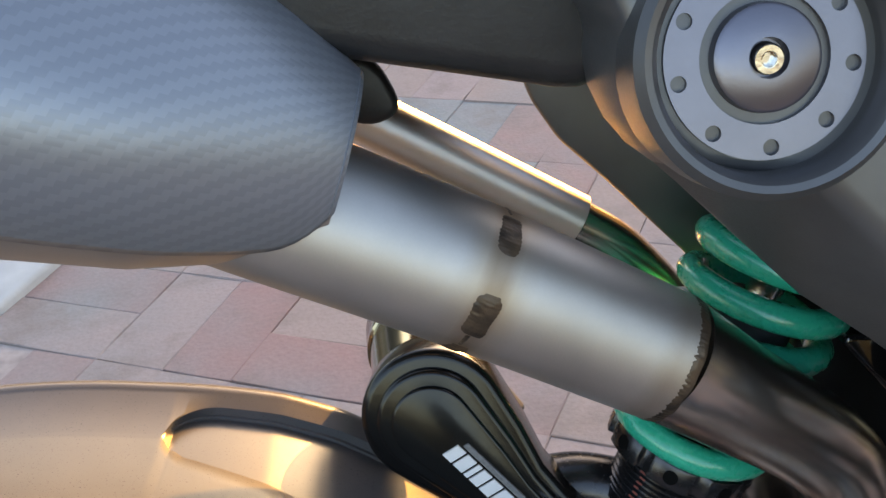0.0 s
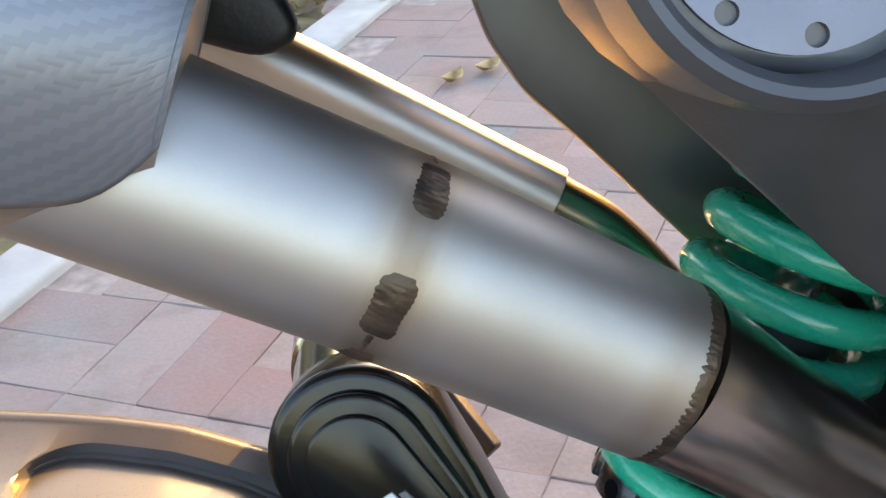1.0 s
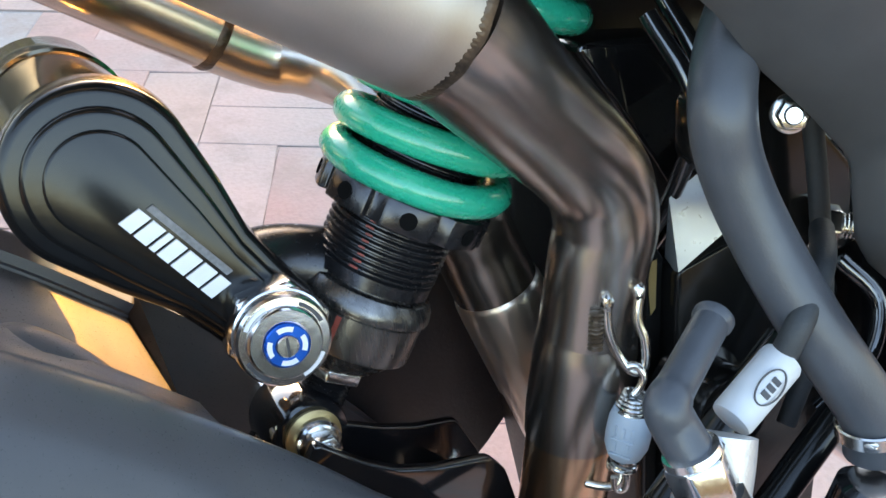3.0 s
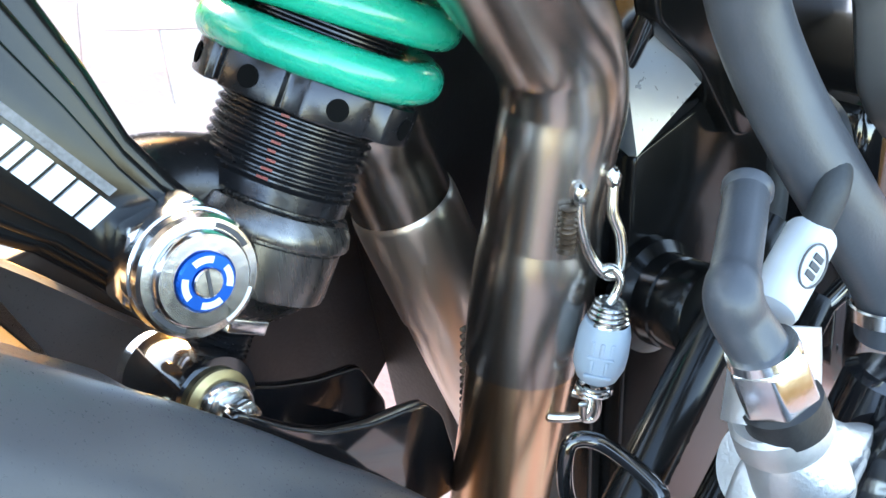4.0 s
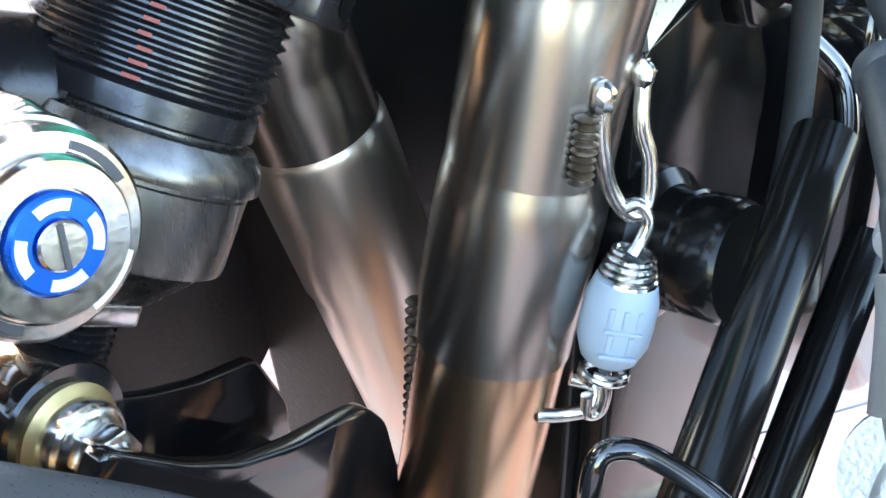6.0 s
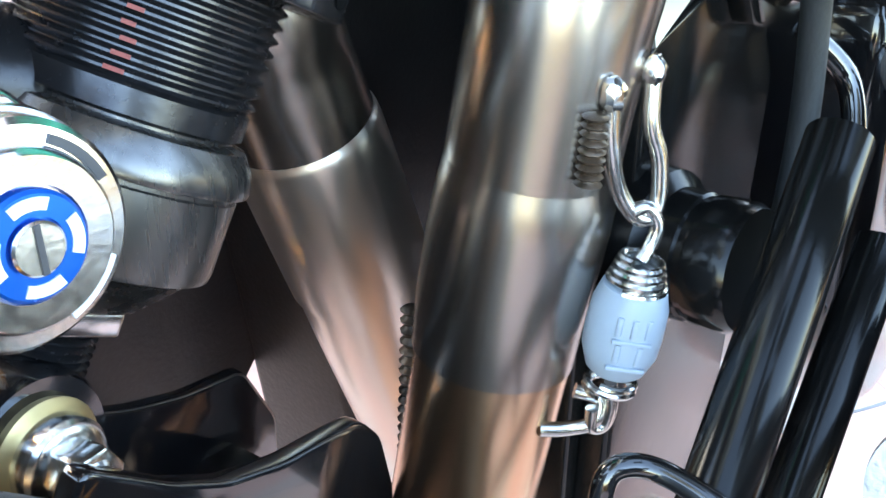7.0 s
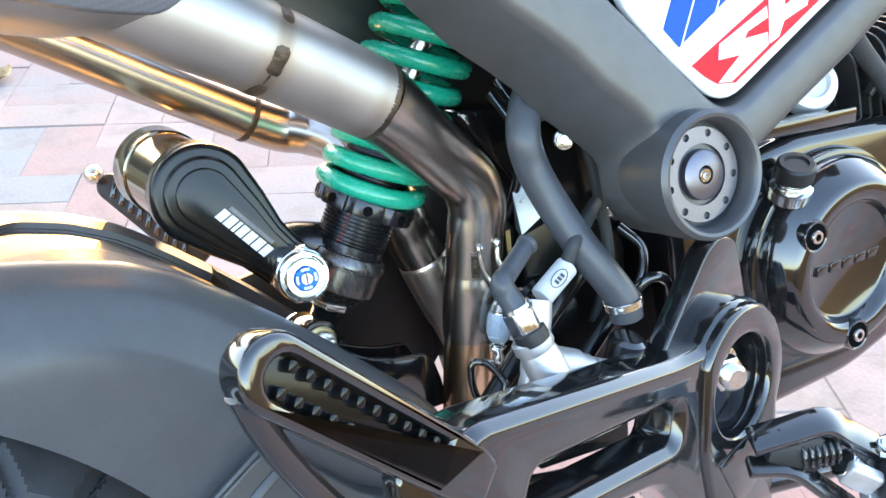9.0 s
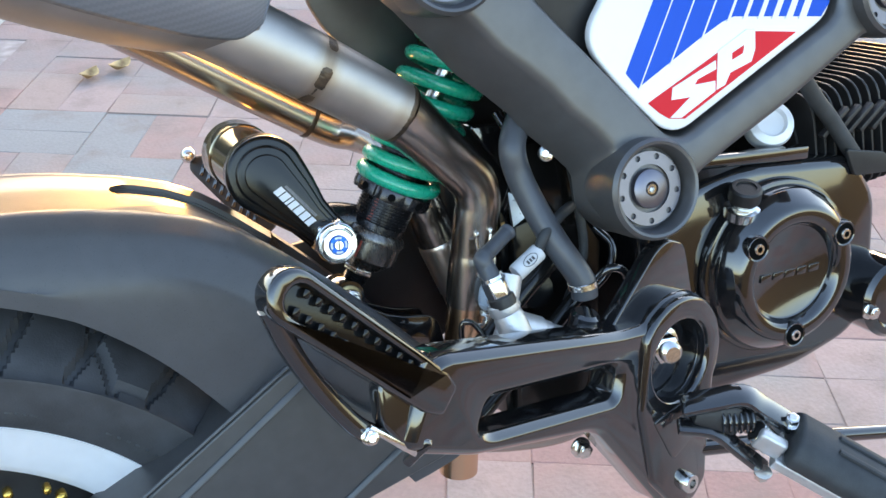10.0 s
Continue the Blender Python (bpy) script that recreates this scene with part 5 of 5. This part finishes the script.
for k in range(9):
    part("tread_tooth", block((0.0110, 0.0030, 0.0030), FM @ Matrix.Translation((0, 0.004 + k * 0.0072, 0.0006)) @ Matrix.Rotation(0.5, 4, "Z"), 0.0006), BLACK_GLOSS, fp)
bm = bmesh.new()
bmesh.ops.create_uvsphere(bm, u_segments=20, v_segments=12, radius=0.0062, matrix=Matrix.Translation(F0 - FX * 0.012))
part("peg_ball", bm, CHROME, fp, "small bright end ball")

# rider peg with its forked hinge and the brake pedal
FORK_N = (-0.10, -0.45, 0.89)
hinge = part("peg_hinge", ribbon(bmesh.new(), [(0.1900, -0.137, -0.1175), (0.2080, -0.146, -0.1140), (0.2279, -0.153, -0.1130), (0.2423, -0.158, -0.1240), (0.2589, -0.164, -0.1370)], 0.0165, 0.0062, FORK_N), BLACK_GLOSS, bike, "gloss black forked hinge of the rider footpeg")
part("hinge_arm", ribbon(bmesh.new(), [(0.1860, -0.139, -0.1300), (0.2079, -0.149, -0.1350), (0.2231, -0.157, -0.1495), (0.2390, -0.164, -0.1655)], 0.0120, 0.0056, FORK_N), BLACK_GLOSS, hinge)
part("hinge_block", block((0.030, 0.018, 0.020), Matrix.Translation((0.2130, -0.1430, -0.1260)) @ Matrix.Rotation(radians(24), 4, "Y") @ Matrix.Rotation(radians(-22), 4, "Z"), 0.003), BLACK_SATIN, hinge)
for a, b, r, n, mt in (((0.2130, -0.146, -0.1300), (0.2350, -0.154, -0.1310), 0.0088, 6, BLACK_GLOSS), ((0.2330, -0.160, -0.1360), (0.2420, -0.1635, -0.1470), 0.0072, 6, CHROME)):
    a, b = Vector(a), Vector(b)
    cm = basis(a, b - a)
    pts = [tuple(cm @ Vector((r * math.cos(k * 0.5236), r * math.sin(k * 0.5236), (b - a).length * k / (12 * n)))) for k in range(12 * n + 1)]
    part("return_spring", tube(bmesh.new(), pts, 0.0012, 8, 1), mt, hinge, "wound return spring")
    bm = bmesh.new()
    lathe(bm, [(r * 0.82, 0.0), (r * 0.82, (b - a).length)], cm, 24)
    part("spring_core", bm, BLACK_SATIN, hinge)
G0, G1 = Vector((0.2500, -0.1660, -0.1400)), Vector((0.3490, -0.2310, -0.2130))
GM = basis(G0, G1 - G0, (0.25, -0.55, 0.80))
gl = (G1 - G0).length
for u in (-0.0115, 0.0115):
    part("hinge_lug", block((0.0085, 0.0150, 0.020), GM @ Matrix.Translation((u, -0.004, -0.006)), 0.0025, 3), CAST, hinge, "pale cast lug of the peg")
for p in ((0.2560, -0.1672, -0.1335), (0.2330, -0.1680, -0.1640)):
    bolt("hinge_pin", p, Vector(FORK_N) if p[2] > -0.15 else -Vector(FORK_N), 0.0048, hinge, CHROME, "bright pin head")
bm = plate(rounded([(-0.0215, -0.008), (0.0215, -0.008), (0.0240, 0.003), (0.0150, 0.0125), (0.0, 0.0150), (-0.0150, 0.0125), (-0.0240, 0.003)], 0.005), [], GM, 0.006, gl, 0.004, 3)
rpeg = part("rider_peg", bm, RUBBER, bike, "black rubber rider footpeg on a steel plate")
for v in (-0.0060, 0.0065):
    part("rubber_ridge", block((0.0042, 0.004, gl * 0.72), GM @ Matrix.Translation((v, 0.0142, gl * 0.60)), 0.0014), RUBBER, rpeg)
part("peg_plate", plate(rounded([(-0.0180, -0.0170), (0.0180, -0.0170), (0.0190, -0.0084), (-0.0190, -0.0084)], 0.002), [], GM, 0.002, gl, 0.001), CAST, rpeg, "bare steel underside")
part("brake_pedal", tube(bmesh.new(), [(0.20, -0.112, -0.165, 0.006), (0.28, -0.116, -0.178, 0.0058), (0.36, -0.120, -0.192, 0.0055), (0.46, -0.125, -0.212, 0.0055)], seg=16), BLACK_GLOSS, bike, "black brake pedal arm")

# ---- engine ----
CC = (0.3212, -0.0655)
engine = part("engine", plate(rounded([(0.205, -0.010), (0.260, 0.006), (0.300, 0.012), (0.400, 0.004), (0.424, -0.030), (0.424, -0.116), (0.405, -0.141), (0.350, -0.157), (0.260, -0.160), (0.210, -0.110)], 0.016), [], SIDE(-0.062), -0.150, 0.004, 0.008, 3), BLACK_GLOSS, bike, "gloss black engine crankcase")
CM = basis((CC[0], -0.078, CC[1]), RIGHT)
bm = bmesh.new()
lathe(bm, [(0.0628, -0.012), (0.0622, 0.0010), (0.0604, 0.0052), (0.0522, 0.0150), (0.0500, 0.0170), (0.0475, 0.0178), (0.0412, 0.0178), (0.0392, 0.0170), (0.0372, 0.0145), (0.0352, 0.0100), (0.0338, 0.0092), (0.0, 0.0094)], CM, 96, False)
cover = part("clutch_cover", bm, BLACK_GLOSS, engine, "round gloss black clutch cover with a dished centre")
bm = bmesh.new()
lathe(bm, [(0.0662, -0.014), (0.0662, -0.007), (0.0650, -0.004), (0.0620, -0.0032)], CM, 96)
part("cover_flange", bm, BLACK_GLOSS, engine)
for k, wk in enumerate((1.0, 1.05, 1.0, 1.0, 1.1)):
    u = 0.2945 + 0.0108 * k
    part("raised_mark", plate([(u, -0.0690), (u + 0.0084 * wk, -0.0690), (u + 0.0092 * wk, -0.0635), (u + 0.0008, -0.0635)], [], SIDE(-0.0872), 0.0, 0.0010, 0.0003), BLACK_GLOSS, engine)
for q in ((0.2845, -0.0388), (0.3630, -0.0420), (0.3205, -0.1115)):
    bm = bmesh.new()
    lathe(bm, [(0.0098, 0.0060), (0.0098, 0.0172), (0.0090, 0.0184), (0.0080, 0.0180), (0.0076, 0.0168)], basis((q[0], -0.078, q[1]), RIGHT), 32, False)
    part("bolt_seat", bm, BLACK_GLOSS, engine)
    # flat black disc paints the shade of the bolt's pocket
    bm = bmesh.new()
    lathe(bm, [(0.0080, 0.0174), (0.0077, 0.0180), (0.0, 0.0180)], basis((q[0], -0.078, q[1]), RIGHT), 32)
    part("bolt_pocket", bm, HOLE_SHADE, engine)
    allen("cover_bolt", (q[0], -0.0950, q[1]), RIGHT, 0.0042, engine, CHROME, "zinc cover bolt")
part("left_cover", plate(rounded([(0.270, -0.060), (0.520, -0.060), (0.520, 0.135), (0.330, 0.135), (0.270, 0.040)], 0.012), [], SIDE(0.090), -0.010, 0.010, 0.004), BLACK_SATIN, engine, "satin black cover on the far side")
fm = basis((0.2845, -0.0775, -0.013), (-0.10, -0.35, 0.93))
bm = bmesh.new()
lathe(bm, [(0.0125, -0.006), (0.0125, 0.001), (0.0098, 0.002), (0.0100, 0.004), (0.0094, 0.0045), (0.0100, 0.0055), (0.0094, 0.006), (0.0100, 0.007), (0.0094, 0.0075)], fm, 40)
part("filler_neck", bm, SILVER, engine, "bright threaded filler neck")
bm = bmesh.new()
lathe(bm, [(0.0112, 0.0075), (0.0115, 0.009), (0.0112, 0.0165), (0.0098, 0.0180), (0.0072, 0.0180), (0.0068, 0.0168), (0.0, 0.0168)], fm, 40)
part("filler_cap", bm, BLACK_SATIN, engine, "black oil filler cap")
bm = bmesh.new()
lathe(bm, [(0.031, -0.02), (0.031, 0.006), (0.028, 0.010), (0.023, 0.0105), (0.021, 0.008), (0.0, 0.009)], basis((0.424, -0.082, -0.108), RIGHT), 64)
part("small_cover", bm, BLACK_GLOSS, engine, "small round gloss black cover")
bolt("side_bolt", (0.3975, -0.091, -0.112), RIGHT, 0.0052, engine)
for k in range(15):
    x = 0.372 + 0.0090 * k
    m = Matrix.Translation((x, 0.0, 0.012 + 0.0012 * k)) @ Matrix.Rotation(radians(-8), 4, "Y") @ basis((0, 0, 0), (1, 0, 0), (0, 0, 1))
    part("cooling_fin", plate(rounded([(-0.052, -0.050), (0.052, -0.050), (0.052, 0.040), (-0.052, 0.040)], 0.022, 5), [], m, 0.0, 0.0022, 0.0006), BLACK_SATIN, engine)
bm = bmesh.new()
lathe(bm, [(0.034, 0.0), (0.034, 0.14), (0.0, 0.14)], basis((0.37, 0.0, 0.010), (1, 0, 0.13)), 32)
part("barrel", bm, BLACK_SATIN, engine)
for k in range(5):
    part("top_rib", block((0.004, 0.006, 0.030), Matrix.Translation((0.385 + 0.012 * k, -0.056, 0.030)) @ Matrix.Rotation(radians(50), 4, "Y"), 0.001), BLACK_SATIN, engine)
bm = bmesh.new()
lathe(bm, [(0.010, -0.012), (0.017, -0.010), (0.0182, 0.0), (0.0170, 0.005), (0.0115, 0.0075), (0.0100, 0.004), (0.0, 0.003)], basis((0.3330, -0.046, 0.0340), (-0.30, -0.80, 0.50)) @ Matrix.Scale(0.98, 4), 40)
part("horn", bm, RIM, bike, "pale round horn behind the frame")
part("clutch_cable", tube(bmesh.new(), [(0.345, -0.060, 0.075), (0.362, -0.060, 0.052), (0.378, -0.060, 0.034), (0.394, -0.062, 0.012), (0.410, -0.060, -0.006)], 0.0062, 16), RUBBER, bike, "thick black cable sheath")
part("cable_stay", plate(rounded([(0.385, 0.012), (0.425, 0.004), (0.430, -0.012), (0.395, -0.010)], 0.004), [], SIDE(-0.070), -0.004, 0.0, 0.001), BLACK_SATIN, engine)
part("mount_bar", block((0.13, 0.010, 0.010), Matrix.Translation((0.290, -0.060, 0.018)) @ Matrix.Rotation(radians(4), 4, "Y"), 0.002), BLACK_GLOSS, bike, "black engine mount bar")
part("collector_pipe", tube(bmesh.new(), [(0.060, -0.020, -0.150, 0.012), (0.095, -0.040, -0.158, 0.011), (0.140, -0.050, -0.162, 0.010), (0.18, -0.04, -0.165, 0.010)], seg=28), HEADER, bike, "brown tinted exhaust collector")
bolt("drain_bolt", (0.148, -0.080, -0.163), RIGHT, 0.006, bike, CHROME, "small bright bolt")

# ---- tail ----
cowl = part("tail_cowl", plate(rounded([(-0.300, 0.262), (-0.050, 0.182), (0.020, 0.162), (0.040, 0.200), (0.03, 0.30), (-0.30, 0.34)], 0.012), [], Matrix.Translation((0.004, 0, 0.003)) @ SIDE(-0.062), -0.120, 0.006, 0.012, 4), BLACK_SATIN, bike, "satin black tail cowl under the seat")
part("cowl_lug", plate(rounded([(-0.060, 0.178), (-0.030, 0.166), (-0.024, 0.150), (-0.034, 0.146), (-0.066, 0.160)], 0.006), [], Matrix.Translation((-0.003, 0, 0.008)) @ SIDE(-0.012), -0.006, 0.004, 0.0025), BLACK_SATIN, bike, "small black hanging lug")
part("tail_bracket", plate(rounded([(0.0080, 0.1800), (0.0167, 0.1450), (0.0247, 0.1300), (0.0400, 0.1130), (0.0575, 0.0920), (0.0700, 0.0770), (0.1000, 0.0900), (0.0800, 0.1500), (0.0600, 0.1800)], 0.004), [], SIDE(0.0350), -0.003, 0.003, 0.0012), FRAME_GREY, bike, "matt grey tail bracket")

# ---- ground: basket-woven clay pavers, a pale kerb, a bed with leaf litter ----
bm = bmesh.new()
bmesh.ops.create_grid(bm, x_segments=1, y_segments=1, size=90)
me = bpy.data.meshes.new("ground")
bm.to_mesh(me)
bm.free()
me.materials.append(SAND)
ground = new("ground", me)
ground.location.z = -0.003
tagged(ground, "sandy bed under clay brick paving", "ground", "", "structure")

KD = Vector((0.45, 0.893, 0)).normalized()
KE = Vector((KD.y, -KD.x, 0))
K0 = Vector((-0.50, 1.36, 0))


def bed(x, y):
    """Distance past the kerb's inner edge, to the bed's side."""
    return -(Vector((x, y, 0)) - K0).dot(KE)


def paver_verts(rng, lx, ly):
    """A worn block: a base ring, a shoulder ring and a crowned top ring."""
    out = []
    for inset, z in ((0.0, -0.045), (0.0, -0.0016), (0.0014, -0.0004)):
        for sx, sy in ((-1, -1), (0, -1), (1, -1), (1, 0), (1, 1), (0, 1), (-1, 1), (-1, 0)):
            j = 0.0009 if z > -0.04 else 0.0
            out.append((sx * (lx / 2 - inset) + rng.uniform(-j, j), sy * (ly / 2 - inset) + rng.uniform(-j, j), z + (rng.uniform(-0.0005, 0.0005) if j else 0)))
    out.append((0, 0, 0.0006))
    return out


PAVER_FACES = [(r * 8 + k, r * 8 + (k + 1) % 8, (r + 1) * 8 + (k + 1) % 8, (r + 1) * 8 + k) for r in range(2) for k in range(8)] + [(16 + k, 16 + (k + 1) % 8, 24) for k in range(8)]
rng = random.Random(7)
variants = []
for k in range(6):
    me = bpy.data.meshes.new("brick")
    me.from_pydata(paver_verts(rng, 0.1994, 0.0994), [], PAVER_FACES)
    me.materials.append(PAVER)
    for p in me.polygons:
        p.use_smooth = False
    variants.append(me)
spots = []
for i in range(-30, 46):
    for j in range(-28, 40):
        for h in (-0.5, 0.5):
            across = (i + j) % 2
            off = Vector((0, h * 0.1)) if across else Vector((h * 0.1, 0))
            u, v = i * 0.2 + off.x, j * 0.2 + off.y
            q = KE * (u + 0.10) + KD * v + Vector((K0.x, K0.y, 0))
            spots.append((q, math.atan2(KE.y, KE.x) + (0.0 if across else math.pi / 2)))
spots = [s for s in spots if bed(s[0].x, s[0].y) < -0.085 and (s[0] - Vector((0.6, 1.2, 0))).length < 6.5]
spots.sort(key=lambda s: (s[0] - Vector((0.25, 1.15, 0))).length)
far_v, far_f = [], []
for n, (q, turn) in enumerate(spots):
    turn += rng.gauss(0, 0.004)
    z = rng.gauss(0, 0.0006)
    tx, ty = rng.gauss(0, 0.004), rng.gauss(0, 0.004)
    m = Matrix.Translation((q.x, q.y, z)) @ Matrix.Rotation(turn, 4, "Z") @ Matrix.Rotation(tx, 4, "X") @ Matrix.Rotation(ty, 4, "Y")
    if n < 300:
        ob = new("brick", variants[n % 6])
        ob.parent = ground
        ob.matrix_parent_inverse = Matrix.Translation((0, 0, 0.003))
        ob.matrix_basis = m
    else:
        base = len(far_v)
        far_v += [tuple(m @ Vector(p)) for p in paver_verts(rng, 0.1994, 0.0994)]
        far_f += [tuple(base + k for k in f) for f in PAVER_FACES]
me = bpy.data.meshes.new("bricks_beyond")
me.from_pydata(far_v, [], far_f)
me.materials.append(PAVER_FAR)
ob = new("bricks_beyond", me)
ob.parent = ground
ob.matrix_parent_inverse = Matrix.Translation((0, 0, 0.003))
tagged(ob, "", "", "", "stuff")

# added behind the camera, never seen: gives the gloss black something dark to reflect
wall = new("hedge_row")
tagged(wall, "unseen low dark screen added behind the camera for dark reflections", "hedge", "", "structure")
part("hedge_body", block((12.0, 0.22, 0.62), Matrix.Translation((0, -2.0, 0.31)), 0.06), SCREEN_DARK, wall)

# added out of view: keeps the low sun off the ground, not the crown
screen = new("garden_wall")
tagged(screen, "unseen low screen added far across the paving to shade the ground", "wall", "", "structure")
part("wall_face", block((40.0, 0.25, 1.30), Matrix.Translation((0, 6.2, 0.65)), 0.01), SUN_SCREEN, screen)

kerb = new("kerb")
kerb.matrix_world = Matrix.Translation(K0)
tagged(kerb, "pale concrete kerb stones edging the paving", "kerb", "", "structure")
for k in range(-7, 9):
    m = basis(KD * (k * 0.505) - KE * 0.055 + Vector((0, 0, -0.035)), (0, 0, 1), KD)
    part("kerb_stone", block((0.115, 0.497, 0.10), m @ Matrix.Rotation(rng.gauss(0, 0.006), 4, "Z"), 0.008, 3), KERB, kerb)

me = bpy.data.meshes.new("planting_bed")
bm = bmesh.new()
bmesh.ops.create_grid(bm, x_segments=70, y_segments=120, size=1.0)
for v in bm.verts:
    p = K0 - KE * (0.115 + 1.3 * (1 + v.co.x)) + KD * (4.0 * v.co.y)
    v.co = (p.x, p.y, 0.004 + 0.022 * noise.fractal(Vector((p.x, p.y, 0)) * 5, 1.0, 2.0, 4))
bm.to_mesh(me)
bm.free()
me.materials.append(SOIL)
bed_ob = new("planting_bed", me)
tagged(bed_ob, "dry earth bed beside the paving", "soil", "", "structure")


def leaf_mesh(rng, size, curl):
    """A curled dry leaf with a keel, two rows of vertices a side."""
    n = 7
    verts, faces = [], []
    for i in range(n + 1):
        t = i / n
        w = size * 0.32 * math.sin(math.pi * min(1, t * 0.96 + 0.04)) ** 0.8
        lift = curl * size * (t - 0.5) ** 2 * 2
        for s in (-1, -0.5, 0, 0.5, 1):
            verts.append(((t - 0.5) * size, s * w + rng.uniform(-0.02, 0.02) * size, lift + abs(s) * w * curl * 0.9 + rng.uniform(0, 0.02) * size))
    for i in range(n):
        for k in range(4):
            faces.append((i * 5 + k, i * 5 + k + 1, i * 5 + k + 6, i * 5 + k + 5))
    return verts, faces


LEAF_A = DRY_LEAF
for n, (x, y, size, turn) in enumerate(((0.084, 1.82, 0.060, 0.9), (0.153, 1.85, 0.066, 0.7), (-0.46, 1.42, 0.060, 0.8), (-0.40, 1.47, 0.064, 0.5), (0.14, 2.40, 0.085, 0.1), (0.08, 2.44, 0.07, 2.3), (-0.02, 2.36, 0.06, 1.4))):
    v, f = leaf_mesh(rng, size, 0.55)
    me = bpy.data.meshes.new("dry_leaf")
    me.from_pydata(v, [], f)
    for p in me.polygons:
        p.use_smooth = True
    me.materials.append(LEAF_A)
    ob = new("dry_leaf", me)
    ob.matrix_world = Matrix.Translation((x, y, 0.002)) @ Matrix.Rotation(turn, 4, "Z")
    so = ob.modifiers.new("thick", "SOLIDIFY")
    so.thickness = 0.0007
    tagged(ob, "curled dry brown leaf lying on the brick paving", "leaf", "leaves on the paving")
lv, lf = [], []
for k in range(1500):
    p = K0 - KE * (0.13 + abs(rng.gauss(0, 0.35))) + KD * rng.uniform(-1.6, 2.6)
    v, f = leaf_mesh(rng, rng.uniform(0.03, 0.07), rng.uniform(0.2, 0.9))
    m = Matrix.Translation((p.x, p.y, rng.uniform(0.01, 0.045))) @ Euler((rng.gauss(0, 0.5), rng.gauss(0, 0.5), rng.uniform(0, 6.3))).to_matrix().to_4x4()
    base = len(lv)
    lv += [tuple(m @ Vector(q)) for q in v]
    lf += [tuple(base + i for i in q) for q in f]
me = bpy.data.meshes.new("leaf_litter")
me.from_pydata(lv, [], lf)
LITTER = paver_material("litter_leaves", [(0.0, (0.30, 0.17, 0.07)), (0.35, (0.42, 0.33, 0.10)), (0.6, (0.22, 0.24, 0.07)), (0.8, (0.20, 0.11, 0.05))], False)
me.materials.append(LITTER)
ob = new("leaf_litter", me)
tagged(ob, "yellow and brown leaf litter on the earth bed", "leaves", "", "stuff")
